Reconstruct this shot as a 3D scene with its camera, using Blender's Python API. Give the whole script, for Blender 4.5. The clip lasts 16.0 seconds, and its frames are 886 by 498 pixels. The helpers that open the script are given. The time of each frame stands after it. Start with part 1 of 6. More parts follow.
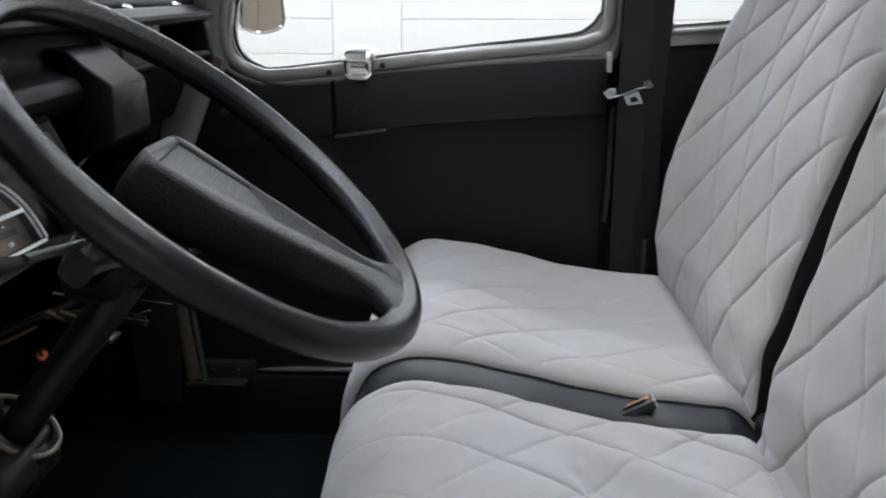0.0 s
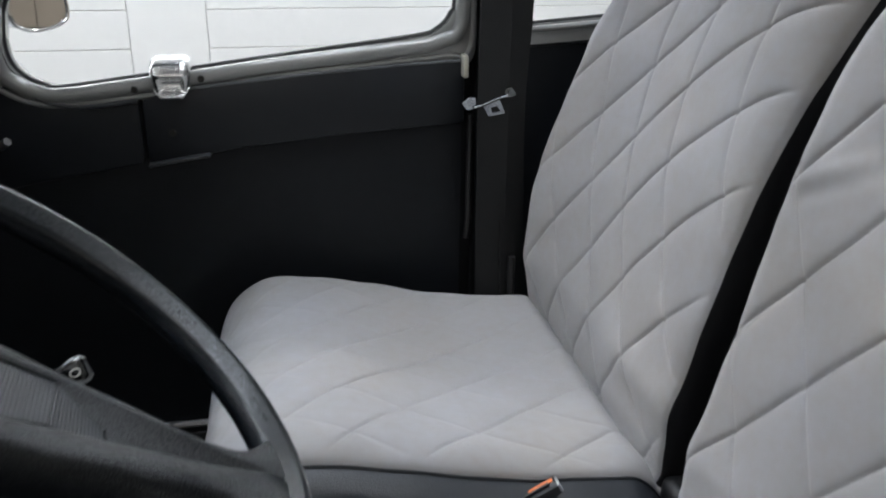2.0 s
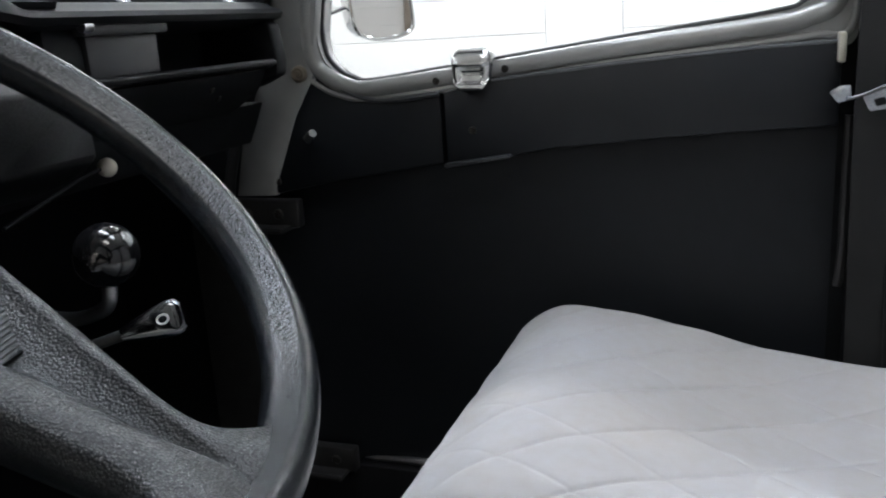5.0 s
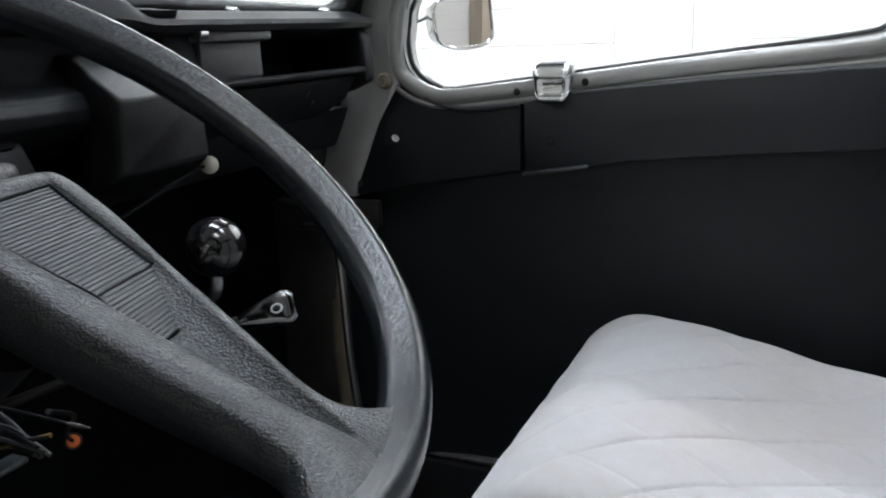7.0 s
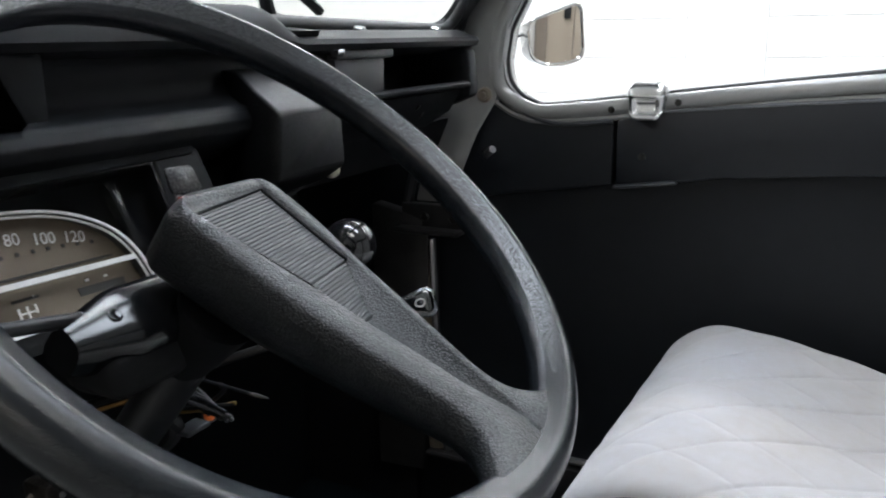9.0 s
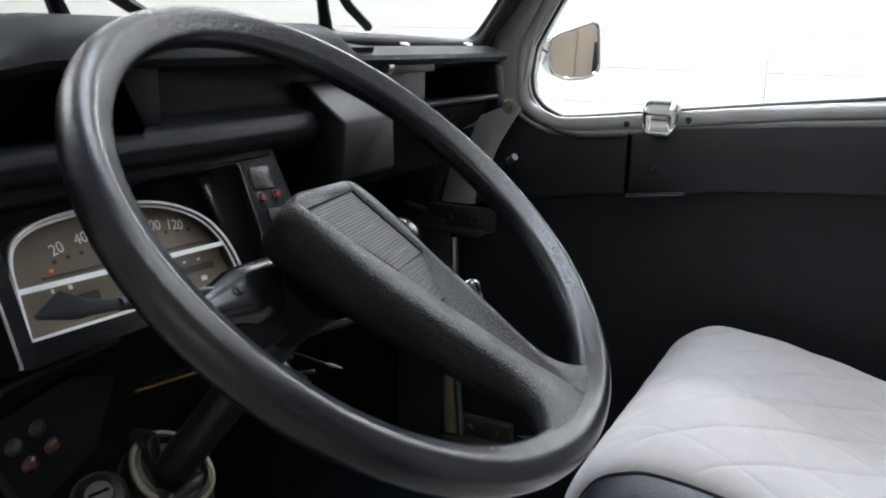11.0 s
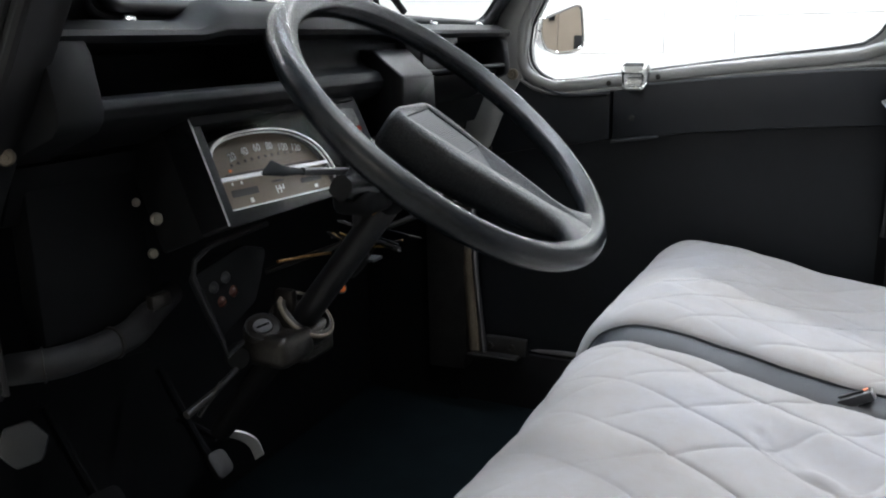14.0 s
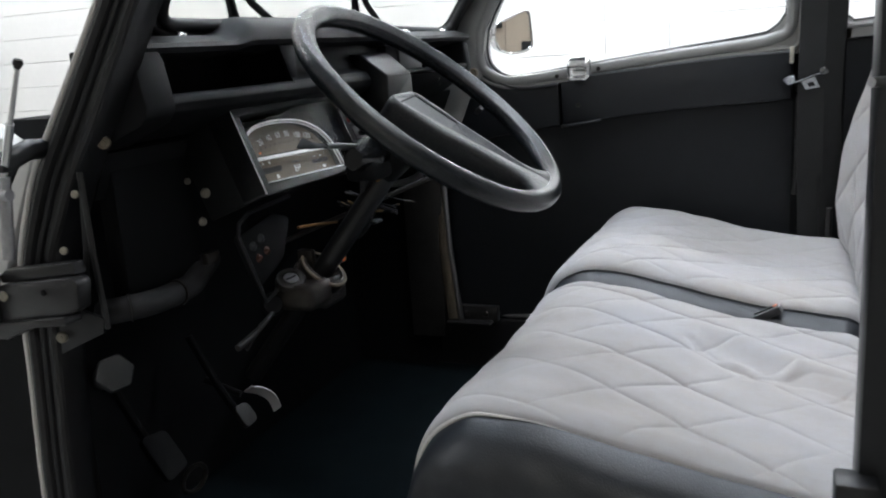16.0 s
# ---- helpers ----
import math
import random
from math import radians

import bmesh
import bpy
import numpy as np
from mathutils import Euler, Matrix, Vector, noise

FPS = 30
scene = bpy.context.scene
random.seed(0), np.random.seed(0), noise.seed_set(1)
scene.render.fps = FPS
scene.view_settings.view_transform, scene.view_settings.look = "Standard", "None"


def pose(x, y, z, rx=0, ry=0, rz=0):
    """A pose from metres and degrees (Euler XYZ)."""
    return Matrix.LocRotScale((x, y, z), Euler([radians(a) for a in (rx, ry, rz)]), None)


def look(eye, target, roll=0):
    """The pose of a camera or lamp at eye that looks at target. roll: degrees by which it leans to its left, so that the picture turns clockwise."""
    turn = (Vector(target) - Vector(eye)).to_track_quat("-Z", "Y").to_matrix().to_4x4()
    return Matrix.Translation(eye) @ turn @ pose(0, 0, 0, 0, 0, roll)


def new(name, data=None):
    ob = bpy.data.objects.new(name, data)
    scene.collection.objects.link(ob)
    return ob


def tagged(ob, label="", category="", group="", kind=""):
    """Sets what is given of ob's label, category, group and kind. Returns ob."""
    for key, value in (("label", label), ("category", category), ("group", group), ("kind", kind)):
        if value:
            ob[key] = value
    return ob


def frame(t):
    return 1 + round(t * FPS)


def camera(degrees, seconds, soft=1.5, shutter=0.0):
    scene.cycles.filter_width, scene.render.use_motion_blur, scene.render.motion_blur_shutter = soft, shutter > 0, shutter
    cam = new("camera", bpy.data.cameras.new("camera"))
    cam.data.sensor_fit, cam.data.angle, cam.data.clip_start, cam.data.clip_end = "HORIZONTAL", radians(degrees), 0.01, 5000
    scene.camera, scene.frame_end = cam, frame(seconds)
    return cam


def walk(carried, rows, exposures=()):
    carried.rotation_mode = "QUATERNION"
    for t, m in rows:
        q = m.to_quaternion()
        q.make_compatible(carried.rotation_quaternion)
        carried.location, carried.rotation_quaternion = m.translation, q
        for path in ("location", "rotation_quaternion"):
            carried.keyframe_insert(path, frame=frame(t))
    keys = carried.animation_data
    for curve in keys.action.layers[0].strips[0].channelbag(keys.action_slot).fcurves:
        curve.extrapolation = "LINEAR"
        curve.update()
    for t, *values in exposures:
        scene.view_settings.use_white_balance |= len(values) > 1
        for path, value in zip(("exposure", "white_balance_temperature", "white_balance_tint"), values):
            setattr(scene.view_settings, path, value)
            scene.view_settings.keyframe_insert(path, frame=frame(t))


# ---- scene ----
cam = camera(55.0, 16.0, soft=2.0, shutter=0.5)
METRES, EYE, TILT, LEAN, TURN = 1.45, 0.80, -17.0, 0.0, 2.0
ROWS = [
    (0.0, 0.00336, -0.00055, 0.00094, 0.166, -0.055, -0.233),
    (0.5, -0.01418, 0.02059, 0.03021, -3.537, -1.474, 0.131),
    (1.0, -0.02264, 0.04788, 0.05821, -6.957, -2.727, 1.170),
    (1.5, -0.02577, 0.07501, 0.08416, -9.718, -4.081, 2.205),
    (2.0, -0.02180, 0.12021, 0.10657, -12.142, -5.132, 3.182),
    (2.5, -0.00457, 0.19029, 0.11971, -12.380, -5.070, 4.466),
    (3.0, 0.01948, 0.23614, 0.10181, -8.692, -3.273, 4.628),
    (3.5, 0.04609, 0.25029, 0.06729, -1.638, -0.767, 3.295),
    (4.0, 0.07203, 0.24791, 0.04420, 7.008, 0.584, 0.887),
    (4.5, 0.08579, 0.26210, 0.03858, 13.114, 1.166, -0.317),
    (5.0, 0.09596, 0.27338, 0.03963, 17.335, 1.294, -1.446),
    (7.5, 0.07889, 0.22686, 0.03681, 21.062, 1.510, -4.275),
    (8.0, 0.07137, 0.20907, 0.03565, 21.482, 1.638, -5.019),
    (8.5, 0.06742, 0.19569, 0.03450, 22.535, 1.630, -5.800),
    (9.0, 0.06654, 0.18378, 0.03357, 24.145, 1.395, -6.365),
    (9.5, 0.06508, 0.17098, 0.03558, 25.276, 0.940, -7.235),
    (12.0, 0.07444, 0.05075, 0.00836, 22.645, 1.737, -8.751),
    (12.5, 0.09133, 0.01516, -0.00289, 23.010, 1.703, -8.228),
    (13.0, 0.10436, -0.02241, -0.02177, 23.471, 1.787, -7.379),
    (13.5, 0.10823, -0.05580, -0.03825, 23.298, 1.561, -6.731),
    (14.0, 0.11523, -0.08810, -0.06075, 22.942, 1.768, -5.547),
    (14.5, 0.12555, -0.11439, -0.07382, 22.734, 1.679, -4.692),
    (15.0, 0.14248, -0.14398, -0.08255, 22.856, 1.467, -3.850),
    (15.5, 0.15022, -0.18187, -0.10035, 22.087, 2.173, -2.916),
    (16.0, 0.15216, -0.24104, -0.11625, 20.322, 2.709, -2.166),
]
walk(cam, [(t, pose(0, 0, EYE, TILT, LEAN, TURN) @ pose(METRES * x, METRES * y, METRES * z, 90 + pitch, roll, yaw)) for t, x, y, z, yaw, pitch, roll in ROWS],
     exposures=[(0.0, -0.33), (2.5, -0.52), (5.0, -0.15), (7.5, 0.1), (12.5, 0.15), (16.0, 0.0)])
# ---- body ----

# ---------------------------------------------------------------- world and light
world = bpy.data.worlds.new("garage_world")
scene.world = world
world.use_nodes = True
world.node_tree.nodes["Background"].inputs[0].default_value = (0.80, 0.86, 1.0, 1)
world.node_tree.nodes["Background"].inputs[1].default_value = 0.05


def area_lamp(name, eye, target, sx, sy, watts, tint=(1, 1, 1)):
    data = bpy.data.lights.new(name, "AREA")
    data.shape, data.size, data.size_y, data.energy, data.color = "RECTANGLE", sx, sy, watts, tint
    ob = new(name, data)
    ob.matrix_world = look(eye, target)
    return ob


# x, y, watts, tint: cool tubes over the far side, warmer ones behind the near side
COOL, WARM = (0.80, 0.96, 1.19), (0.92, 0.96, 1.03)
WALL, LOW = (0.90, 0.965, 1.06), (1.03, 0.955, 0.86)
# Several are unseen fill lamps, added to brighten walls, dial and mirror view.
LIGHTS = [(-4.1, 3.25, 47, WALL), (-2.4, 3.25, 28, WALL), (-0.7, 3.25, 110, WALL), (1.0, 3.25, 110, WALL), (-2.8, 0.6, 26, WARM), (-2.8, -1.6, 18, WARM), (-0.8, 1.25, 15, COOL), (0.35, 1.25, 13, COOL), (0.6, 0.15, 6, WARM), (0.6, -4.6, 22, LOW), (4.4, 1.8, 24, WARM)]
for lx, ly, watts, tint in LIGHTS:
    area_lamp("ceiling_and_fill_lamp", (lx, ly, 2.62), (lx, ly + (0.65 if ly > 3 else 0.0), 1.2), 1.2, 0.34, watts, tint)

# ---------------------------------------------------------------- materials


def material(name, colour, rough=0.6, metal=0.0, vary=0.15, scale=8.0, fine=0.0, fine_scale=400.0, coat=0.0, sheen=0.0, dust=0.0, spec=0.5, cells=False, grain=0.0, grain_scale=480.0, patchy=0.14):
    """A principled surface with two scales of colour change, fine relief and optional dust."""
    m = bpy.data.materials.new(name)
    m.use_nodes = True
    nt = m.node_tree
    b = nt.nodes["Principled BSDF"]
    co = nt.nodes.new("ShaderNodeTexCoord")
    n1 = nt.nodes.new("ShaderNodeTexNoise")
    n1.inputs["Scale"].default_value, n1.inputs["Detail"].default_value = scale, 6
    n2 = nt.nodes.new("ShaderNodeTexNoise")
    n2.inputs["Scale"].default_value, n2.inputs["Detail"].default_value = scale * 14, 3
    mix = nt.nodes.new("ShaderNodeMix")
    mix.data_type = "FLOAT"
    mix.inputs[0].default_value = 0.4
    for n in (n1, n2):
        nt.links.new(co.outputs["Object"], n.inputs["Vector"])
    nt.links.new(n1.outputs["Fac"], mix.inputs[2])
    nt.links.new(n2.outputs["Fac"], mix.inputs[3])
    ramp = nt.nodes.new("ShaderNodeValToRGB")
    lo = [c * (1 - vary) for c in colour]
    hi = [min(1, c * (1 + vary)) + dust for c in colour]
    ramp.color_ramp.elements[0].position, ramp.color_ramp.elements[1].position = 0.3, 0.7
    ramp.color_ramp.elements[0].color, ramp.color_ramp.elements[1].color = (*lo, 1), (*hi, 1)
    nt.links.new(mix.outputs[0], ramp.inputs[0])
    nt.links.new(ramp.outputs[0], b.inputs["Base Color"])
    rr = nt.nodes.new("ShaderNodeMapRange")
    rr.inputs["To Min"].default_value, rr.inputs["To Max"].default_value = max(0.015, rough * (1 - patchy)), min(1, rough * (1 + patchy) + 0.01)
    nt.links.new(mix.outputs[0], rr.inputs["Value"])
    nt.links.new(rr.outputs[0], b.inputs["Roughness"])
    b.inputs["Metallic"].default_value = metal
    b.inputs["Coat Weight"].default_value = coat
    b.inputs["Sheen Weight"].default_value = sheen
    b.inputs["Specular IOR Level"].default_value = spec
    if grain:
        # pebbled grain: pits are painted darker and duller than the tops, as if shaded
        vo = nt.nodes.new("ShaderNodeTexVoronoi")
        vo.inputs["Scale"].default_value = grain_scale
        nt.links.new(co.outputs["Object"], vo.inputs["Vector"])
        mr = nt.nodes.new("ShaderNodeMapRange")
        mr.inputs["From Min"].default_value, mr.inputs["From Max"].default_value = 0.15, 0.75
        mr.inputs["To Min"].default_value, mr.inputs["To Max"].default_value = 1 + grain, 1 - grain
        nt.links.new(vo.outputs["Distance"], mr.inputs["Value"])
        mul = nt.nodes.new("ShaderNodeMix")
        mul.data_type, mul.blend_type = "RGBA", "MULTIPLY"
        mul.inputs[0].default_value = 1.0
        nt.links.new(ramp.outputs[0], mul.inputs[6])
        nt.links.new(mr.outputs[0], mul.inputs[7])
        nt.links.new(mul.outputs[2], b.inputs["Base Color"])
        ms = nt.nodes.new("ShaderNodeMath")
        ms.operation = "MULTIPLY"
        ms.inputs[1].default_value = spec
        nt.links.new(mr.outputs[0], ms.inputs[0])
        nt.links.new(ms.outputs[0], b.inputs["Specular IOR Level"])
    if fine:
        n3 = nt.nodes.new("ShaderNodeTexVoronoi" if cells else "ShaderNodeTexNoise")
        n3.inputs["Scale"].default_value = fine_scale
        nt.links.new(co.outputs["Object"], n3.inputs["Vector"])
        bump = nt.nodes.new("ShaderNodeBump")
        bump.inputs["Strength"].default_value, bump.inputs["Distance"].default_value = fine, 0.001
        bump.invert = cells
        nt.links.new(n3.outputs[0], bump.inputs["Height"])
        nt.links.new(bump.outputs[0], b.inputs["Normal"])
    return m


M_RIM = material("satin_rim", (0.0105, 0.0128, 0.0160), 0.24, vary=0.06, scale=20, fine=0.14, fine_scale=900, cells=True, patchy=0.03)
M_GRIP = material("pebbled_rim_band", (0.0125, 0.0152, 0.0190), 0.23, vary=0.08, scale=30, patchy=0.03, spec=0.6, grain=0.25, grain_scale=750)
M_SPOKE = material("grained_spoke", (0.0095, 0.0112, 0.0138), 0.30, vary=0.08, scale=20, spec=0.48, fine=0.42, fine_scale=800, cells=True, grain=0.30, grain_scale=800, patchy=0.04)
M_DASH = material("dash_plastic", (0.0058, 0.0063, 0.0075), 0.55, vary=0.15, scale=9, fine=0.06, fine_scale=800, spec=0.16, cells=True)
M_DASHLIGHT = material("dash_box_plastic", (0.020, 0.021, 0.023), 0.5, vary=0.12, scale=12, fine=0.08, fine_scale=650, cells=True)
M_BOX = material("vent_box_plastic", (0.0042, 0.0046, 0.0055), 0.45, vary=0.12, scale=12, fine=0.06, fine_scale=800, spec=0.25, grain=0.15, grain_scale=600)
M_BLACK = material("black_paint", (0.007, 0.0075, 0.009), 0.4, vary=0.25, scale=12)
M_GLOSS = material("black_gloss_bezel", (0.006, 0.0065, 0.0075), 0.17, vary=0.2, scale=15, spec=0.42, patchy=0.05)
M_MATT = material("matt_black", (0.0058, 0.0063, 0.0072), 0.7, vary=0.35, scale=14, spec=0.14, fine=0.10, fine_scale=300)
M_CARD = material("door_card", (0.0078, 0.0094, 0.0122), 0.46, vary=0.2, scale=5, fine=0.08, fine_scale=900, spec=0.28)
# Far paler than the pad: the highlight on its folded top is in the colour.
M_FOLD = material("folded_edge_highlight", (0.12, 0.125, 0.135), 0.2, vary=0.25, scale=30)
M_PAD = material("door_pad_vinyl", (0.0095, 0.0110, 0.0142), 0.42, vary=0.15, scale=6, fine=0.10, fine_scale=900, spec=0.4)
# Paler than the card: the light caught by the lips is in the colour.
M_EDGE = material("trim_edge_highlight", (0.044, 0.047, 0.053), 0.32, vary=0.2, scale=20)
M_CARPET = material("floor_mat", (0.0060, 0.0098, 0.0118), 0.95, vary=0.35, scale=15, fine=0.6, fine_scale=500, spec=0.05)
M_PAINT = material("grey_body_paint", (0.285, 0.287, 0.28), 0.25, vary=0.06, scale=5, coat=0.7, metal=0.2)
M_PAINTLIGHT = material("pale_body_paint", (0.62, 0.62, 0.61), 0.3, vary=0.05, scale=5, coat=0.4)
M_PAINTDARK = material("dark_body_paint", (0.012, 0.012, 0.0135), 0.35, vary=0.1, scale=6, coat=0.3)
M_RUBBER = material("rubber_seal", (0.010, 0.010, 0.011), 0.6, vary=0.2, scale=20)
M_CHROME = material("chrome", (0.86, 0.87, 0.88), 0.08, metal=1.0, vary=0.03, scale=20)
M_MIRROR = material("mirror_glass", (0.88, 0.88, 0.88), 0.0, metal=1.0, vary=0.01, scale=4)
M_CATCH = material("polished_chrome", (0.95, 0.96, 0.97), 0.20, metal=1.0, vary=0.04, scale=20)
# Chrome with a darkened base: the hand brake grip's dark reflections are in its colour.
M_DIMCHROME = material("dim_chrome", (0.20, 0.205, 0.215), 0.13, metal=1.0, vary=0.2, scale=40)
M_TONGUE = material("zinc_steel", (0.52, 0.55, 0.60), 0.24, metal=0.85, vary=0.15, scale=60)
M_STEEL = material("worn_steel", (0.45, 0.45, 0.46), 0.32, metal=1.0, vary=0.2, scale=30)
M_CAST = material("dull_casting", (0.034, 0.031, 0.028), 0.30, metal=0.6, vary=0.6, scale=40, fine=0.25, fine_scale=500, cells=True)
M_BRACKET = material("worn_black_steel", (0.028, 0.027, 0.027), 0.38, metal=0.3, vary=0.4, scale=30)
M_BOLT = material("pale_plated_bolt", (0.30, 0.28, 0.23), 0.35, metal=0.6, vary=0.2, scale=40)
M_BRONZE = material("worn_bronze_paint", (0.20, 0.17, 0.13), 0.5, metal=0.4, vary=0.35, scale=30)
M_FABRIC = material("grey_velour", (0.385, 0.378, 0.378), 0.95, vary=0.05, scale=6, fine=0.35, fine_scale=1600, sheen=0.25, spec=0.15)
fr = next(n for n in M_FABRIC.node_tree.nodes if n.type == "VALTORGB").color_ramp.elements
# faint yellowish wear between cleaner, cooler patches
fr[0].color, fr[1].color = (0.368, 0.342, 0.312, 1), (0.396, 0.397, 0.414, 1)
M_VINYL = material("grey_vinyl", (0.023, 0.026, 0.031), 0.36, vary=0.15, scale=10, fine=0.20, fine_scale=520, spec=0.5, cells=True)
M_VINYLBLACK = material("black_vinyl", (0.008, 0.008, 0.009), 0.42, vary=0.15, scale=10, fine=0.12, fine_scale=450, cells=True)
M_PIPE = material("white_piping", (0.62, 0.61, 0.58), 0.6, vary=0.06, scale=15)
M_WEBBING = material("black_webbing", (0.0048, 0.0050, 0.0056), 0.7, vary=0.15, scale=30, fine=0.5, fine_scale=600)
M_DIAL = material("dial_face", (0.135, 0.105, 0.072), 0.55, vary=0.06, scale=15)
M_DIALDARK = material("dial_dark", (0.03, 0.028, 0.026), 0.6, vary=0.1, scale=15)
M_TRIM = material("satin_trim", (0.75, 0.75, 0.74), 0.35, metal=0.3, vary=0.04, scale=20)
M_PRINT = material("dial_print", (0.72, 0.71, 0.68), 0.5, vary=0.04, scale=15)
M_ORANGE = material("orange_plastic", (0.75, 0.16, 0.03), 0.4, vary=0.08, scale=20)
M_RED = material("red_lens", (0.16, 0.016, 0.010), 0.2, vary=0.1, scale=20)
M_YELLOW = material("yellow_wire", (0.12, 0.070, 0.009), 0.5, vary=0.1, scale=20)
M_AMBER = material("amber_brass", (0.20, 0.105, 0.03), 0.32, metal=0.8, vary=0.25, scale=60)
M_IVORY = material("ivory_knob", (0.55, 0.52, 0.44), 0.35, vary=0.08, scale=30)
M_JEWEL = material("amber_jewel", (0.05, 0.016, 0.010), 0.2, vary=0.3, scale=60)
M_GRAINED = material("grained_plate", (0.010, 0.011, 0.0125), 0.30, vary=0.2, scale=20, fine=0.25, fine_scale=420, cells=True, grain=0.35, grain_scale=420)
M_BADGE = material("badge_plastic", (0.022, 0.024, 0.028), 0.45, vary=0.12, scale=12)
M_SATIN = material("satin_black", (0.006, 0.0065, 0.0075), 0.22, vary=0.15, scale=20, spec=0.35)
M_BEIGEDARK = material("brown_door_frame", (0.30, 0.25, 0.20), 0.55, vary=0.12, scale=4)
M_BEIGE = material("beige_painted_door", (0.56, 0.48, 0.38), 0.55, vary=0.12, scale=3)
M_BALL = material("gloss_black", (0.008, 0.008, 0.009), 0.08, vary=0.1, scale=20, coat=0.6)
M_NUT = material("grey_hex_plastic", (0.022, 0.0245, 0.027), 0.4, vary=0.15, scale=25)
M_PEDAL = material("worn_pedal_rubber", (0.0070, 0.0067, 0.0064), 0.6, vary=0.3, scale=40, fine=0.3, fine_scale=300)
M_HOSE = material("grey_hose", (0.016, 0.016, 0.018), 0.65, vary=0.15, scale=25)
M_WALL = material("white_painted_wall", (0.80, 0.79, 0.76), 0.7, vary=0.03, scale=2.5, fine=0.2, fine_scale=120)
M_CEIL = material("white_ceiling", (0.80, 0.80, 0.79), 0.85, vary=0.03, scale=1.5)
M_GROUND = material("garage_floor", (0.30, 0.30, 0.29), 0.55, vary=0.15, scale=2.0)
M_CANVAS = material("canvas_roof", (0.05, 0.05, 0.055), 0.85, vary=0.15, scale=12, fine=0.4, fine_scale=700)


def glass(name, tint=(1, 1, 1)):
    m = bpy.data.materials.new(name)
    m.use_nodes = True
    b = m.node_tree.nodes["Principled BSDF"]
    b.inputs["Base Color"].default_value = (*tint, 1)
    b.inputs["Roughness"].default_value, b.inputs["IOR"].default_value = 0.0, 1.1
    b.inputs["Transmission Weight"].default_value = 1.0
    return m


M_GLASS = glass("window_glass")
M_SCREEN = glass("screen_glass", (0.86, 0.86, 0.84))


def glow(name, colour, strength):
    m = bpy.data.materials.new(name)
    m.use_nodes = True
    b = m.node_tree.nodes["Principled BSDF"]
    b.inputs["Emission Color"].default_value = (*colour, 1)
    b.inputs["Emission Strength"].default_value = strength
    b.inputs["Base Color"].default_value = (*colour, 1)
    return m


M_LAMP = glow("lamp_diffuser", (1.0, 0.98, 0.95), 6.0)

# ---------------------------------------------------------------- mesh helpers


def empty(name, at=(0, 0, 0)):
    ob = new(name)
    ob.location = at
    return ob


def mesh_of(name, bm, mat, smooth=True):
    me = bpy.data.meshes.new(name)
    bmesh.ops.recalc_face_normals(bm, faces=bm.faces)
    bm.to_mesh(me)
    bm.free()
    me.materials.append(mat)
    if smooth:
        me.polygons.foreach_set("use_smooth", [True] * len(me.polygons))
        me.set_sharp_from_angle(angle=radians(40))
    return me


def part(name, bm, mat, parent=None, label="", smooth=True):
    """Links a bmesh, in world places, as one mesh object under a thing or a part."""
    ob = new(name, mesh_of(name, bm, mat, smooth))
    if parent is not None:
        bpy.context.view_layer.update()
        ob.parent = parent
        ob.matrix_parent_inverse = parent.matrix_world.inverted()
    if label:
        tagged(ob, label)
    return ob


def thing(name, bm, mat, label, category, group="", kind=""):
    ob = part(name, bm, mat)
    return tagged(ob, label, category, group, kind)


def root(name, at, label, category, group="", kind=""):
    return tagged(empty(name, at), label, category, group, kind)


def bevelled(bm, width, segs=2):
    if width:
        es = [e for e in bm.edges if len(e.link_faces) == 2 and e.calc_face_angle(0) > 0.5]
        bmesh.ops.bevel(bm, geom=es, offset=width, segments=segs, affect="EDGES", profile=0.5, clamp_overlap=True)
    return bm


def box(lo, hi, bev=0.003, m=None, segs=2):
    bm = bmesh.new()
    bmesh.ops.create_cube(bm, size=1)
    for v in bm.verts:
        v.co = [l + (h - l) * (c + 0.5) for l, h, c in zip(lo, hi, v.co)]
    bevelled(bm, bev, segs)
    if m is not None:
        bm.transform(m)
    return bm


def join(*bms):
    """One bmesh of several."""
    out = bms[0]
    for b in bms[1:]:
        me = bpy.data.meshes.new("joined")
        b.to_mesh(me)
        b.free()
        out.from_mesh(me)
        bpy.data.meshes.remove(me)
    return out


def prism(outline, axis, lo, hi, bev=0.0, segs=2):
    """A closed outline of 2D points, drawn out along an axis. axis y: (x, z); x: (y, z); z: (x, y)."""
    def at(p, d):
        return {"y": (p[0], d, p[1]), "x": (d, p[0], p[1]), "z": (p[0], p[1], d)}[axis]
    bm = bmesh.new()
    a = [bm.verts.new(at(p, lo)) for p in outline]
    b = [bm.verts.new(at(p, hi)) for p in outline]
    bm.faces.new(a)
    bm.faces.new(b[::-1])
    for i in range(len(a)):
        j = (i + 1) % len(a)
        bm.faces.new((a[i], b[i], b[j], a[j]))
    bmesh.ops.recalc_face_normals(bm, faces=bm.faces)
    return bevelled(bm, bev, segs)


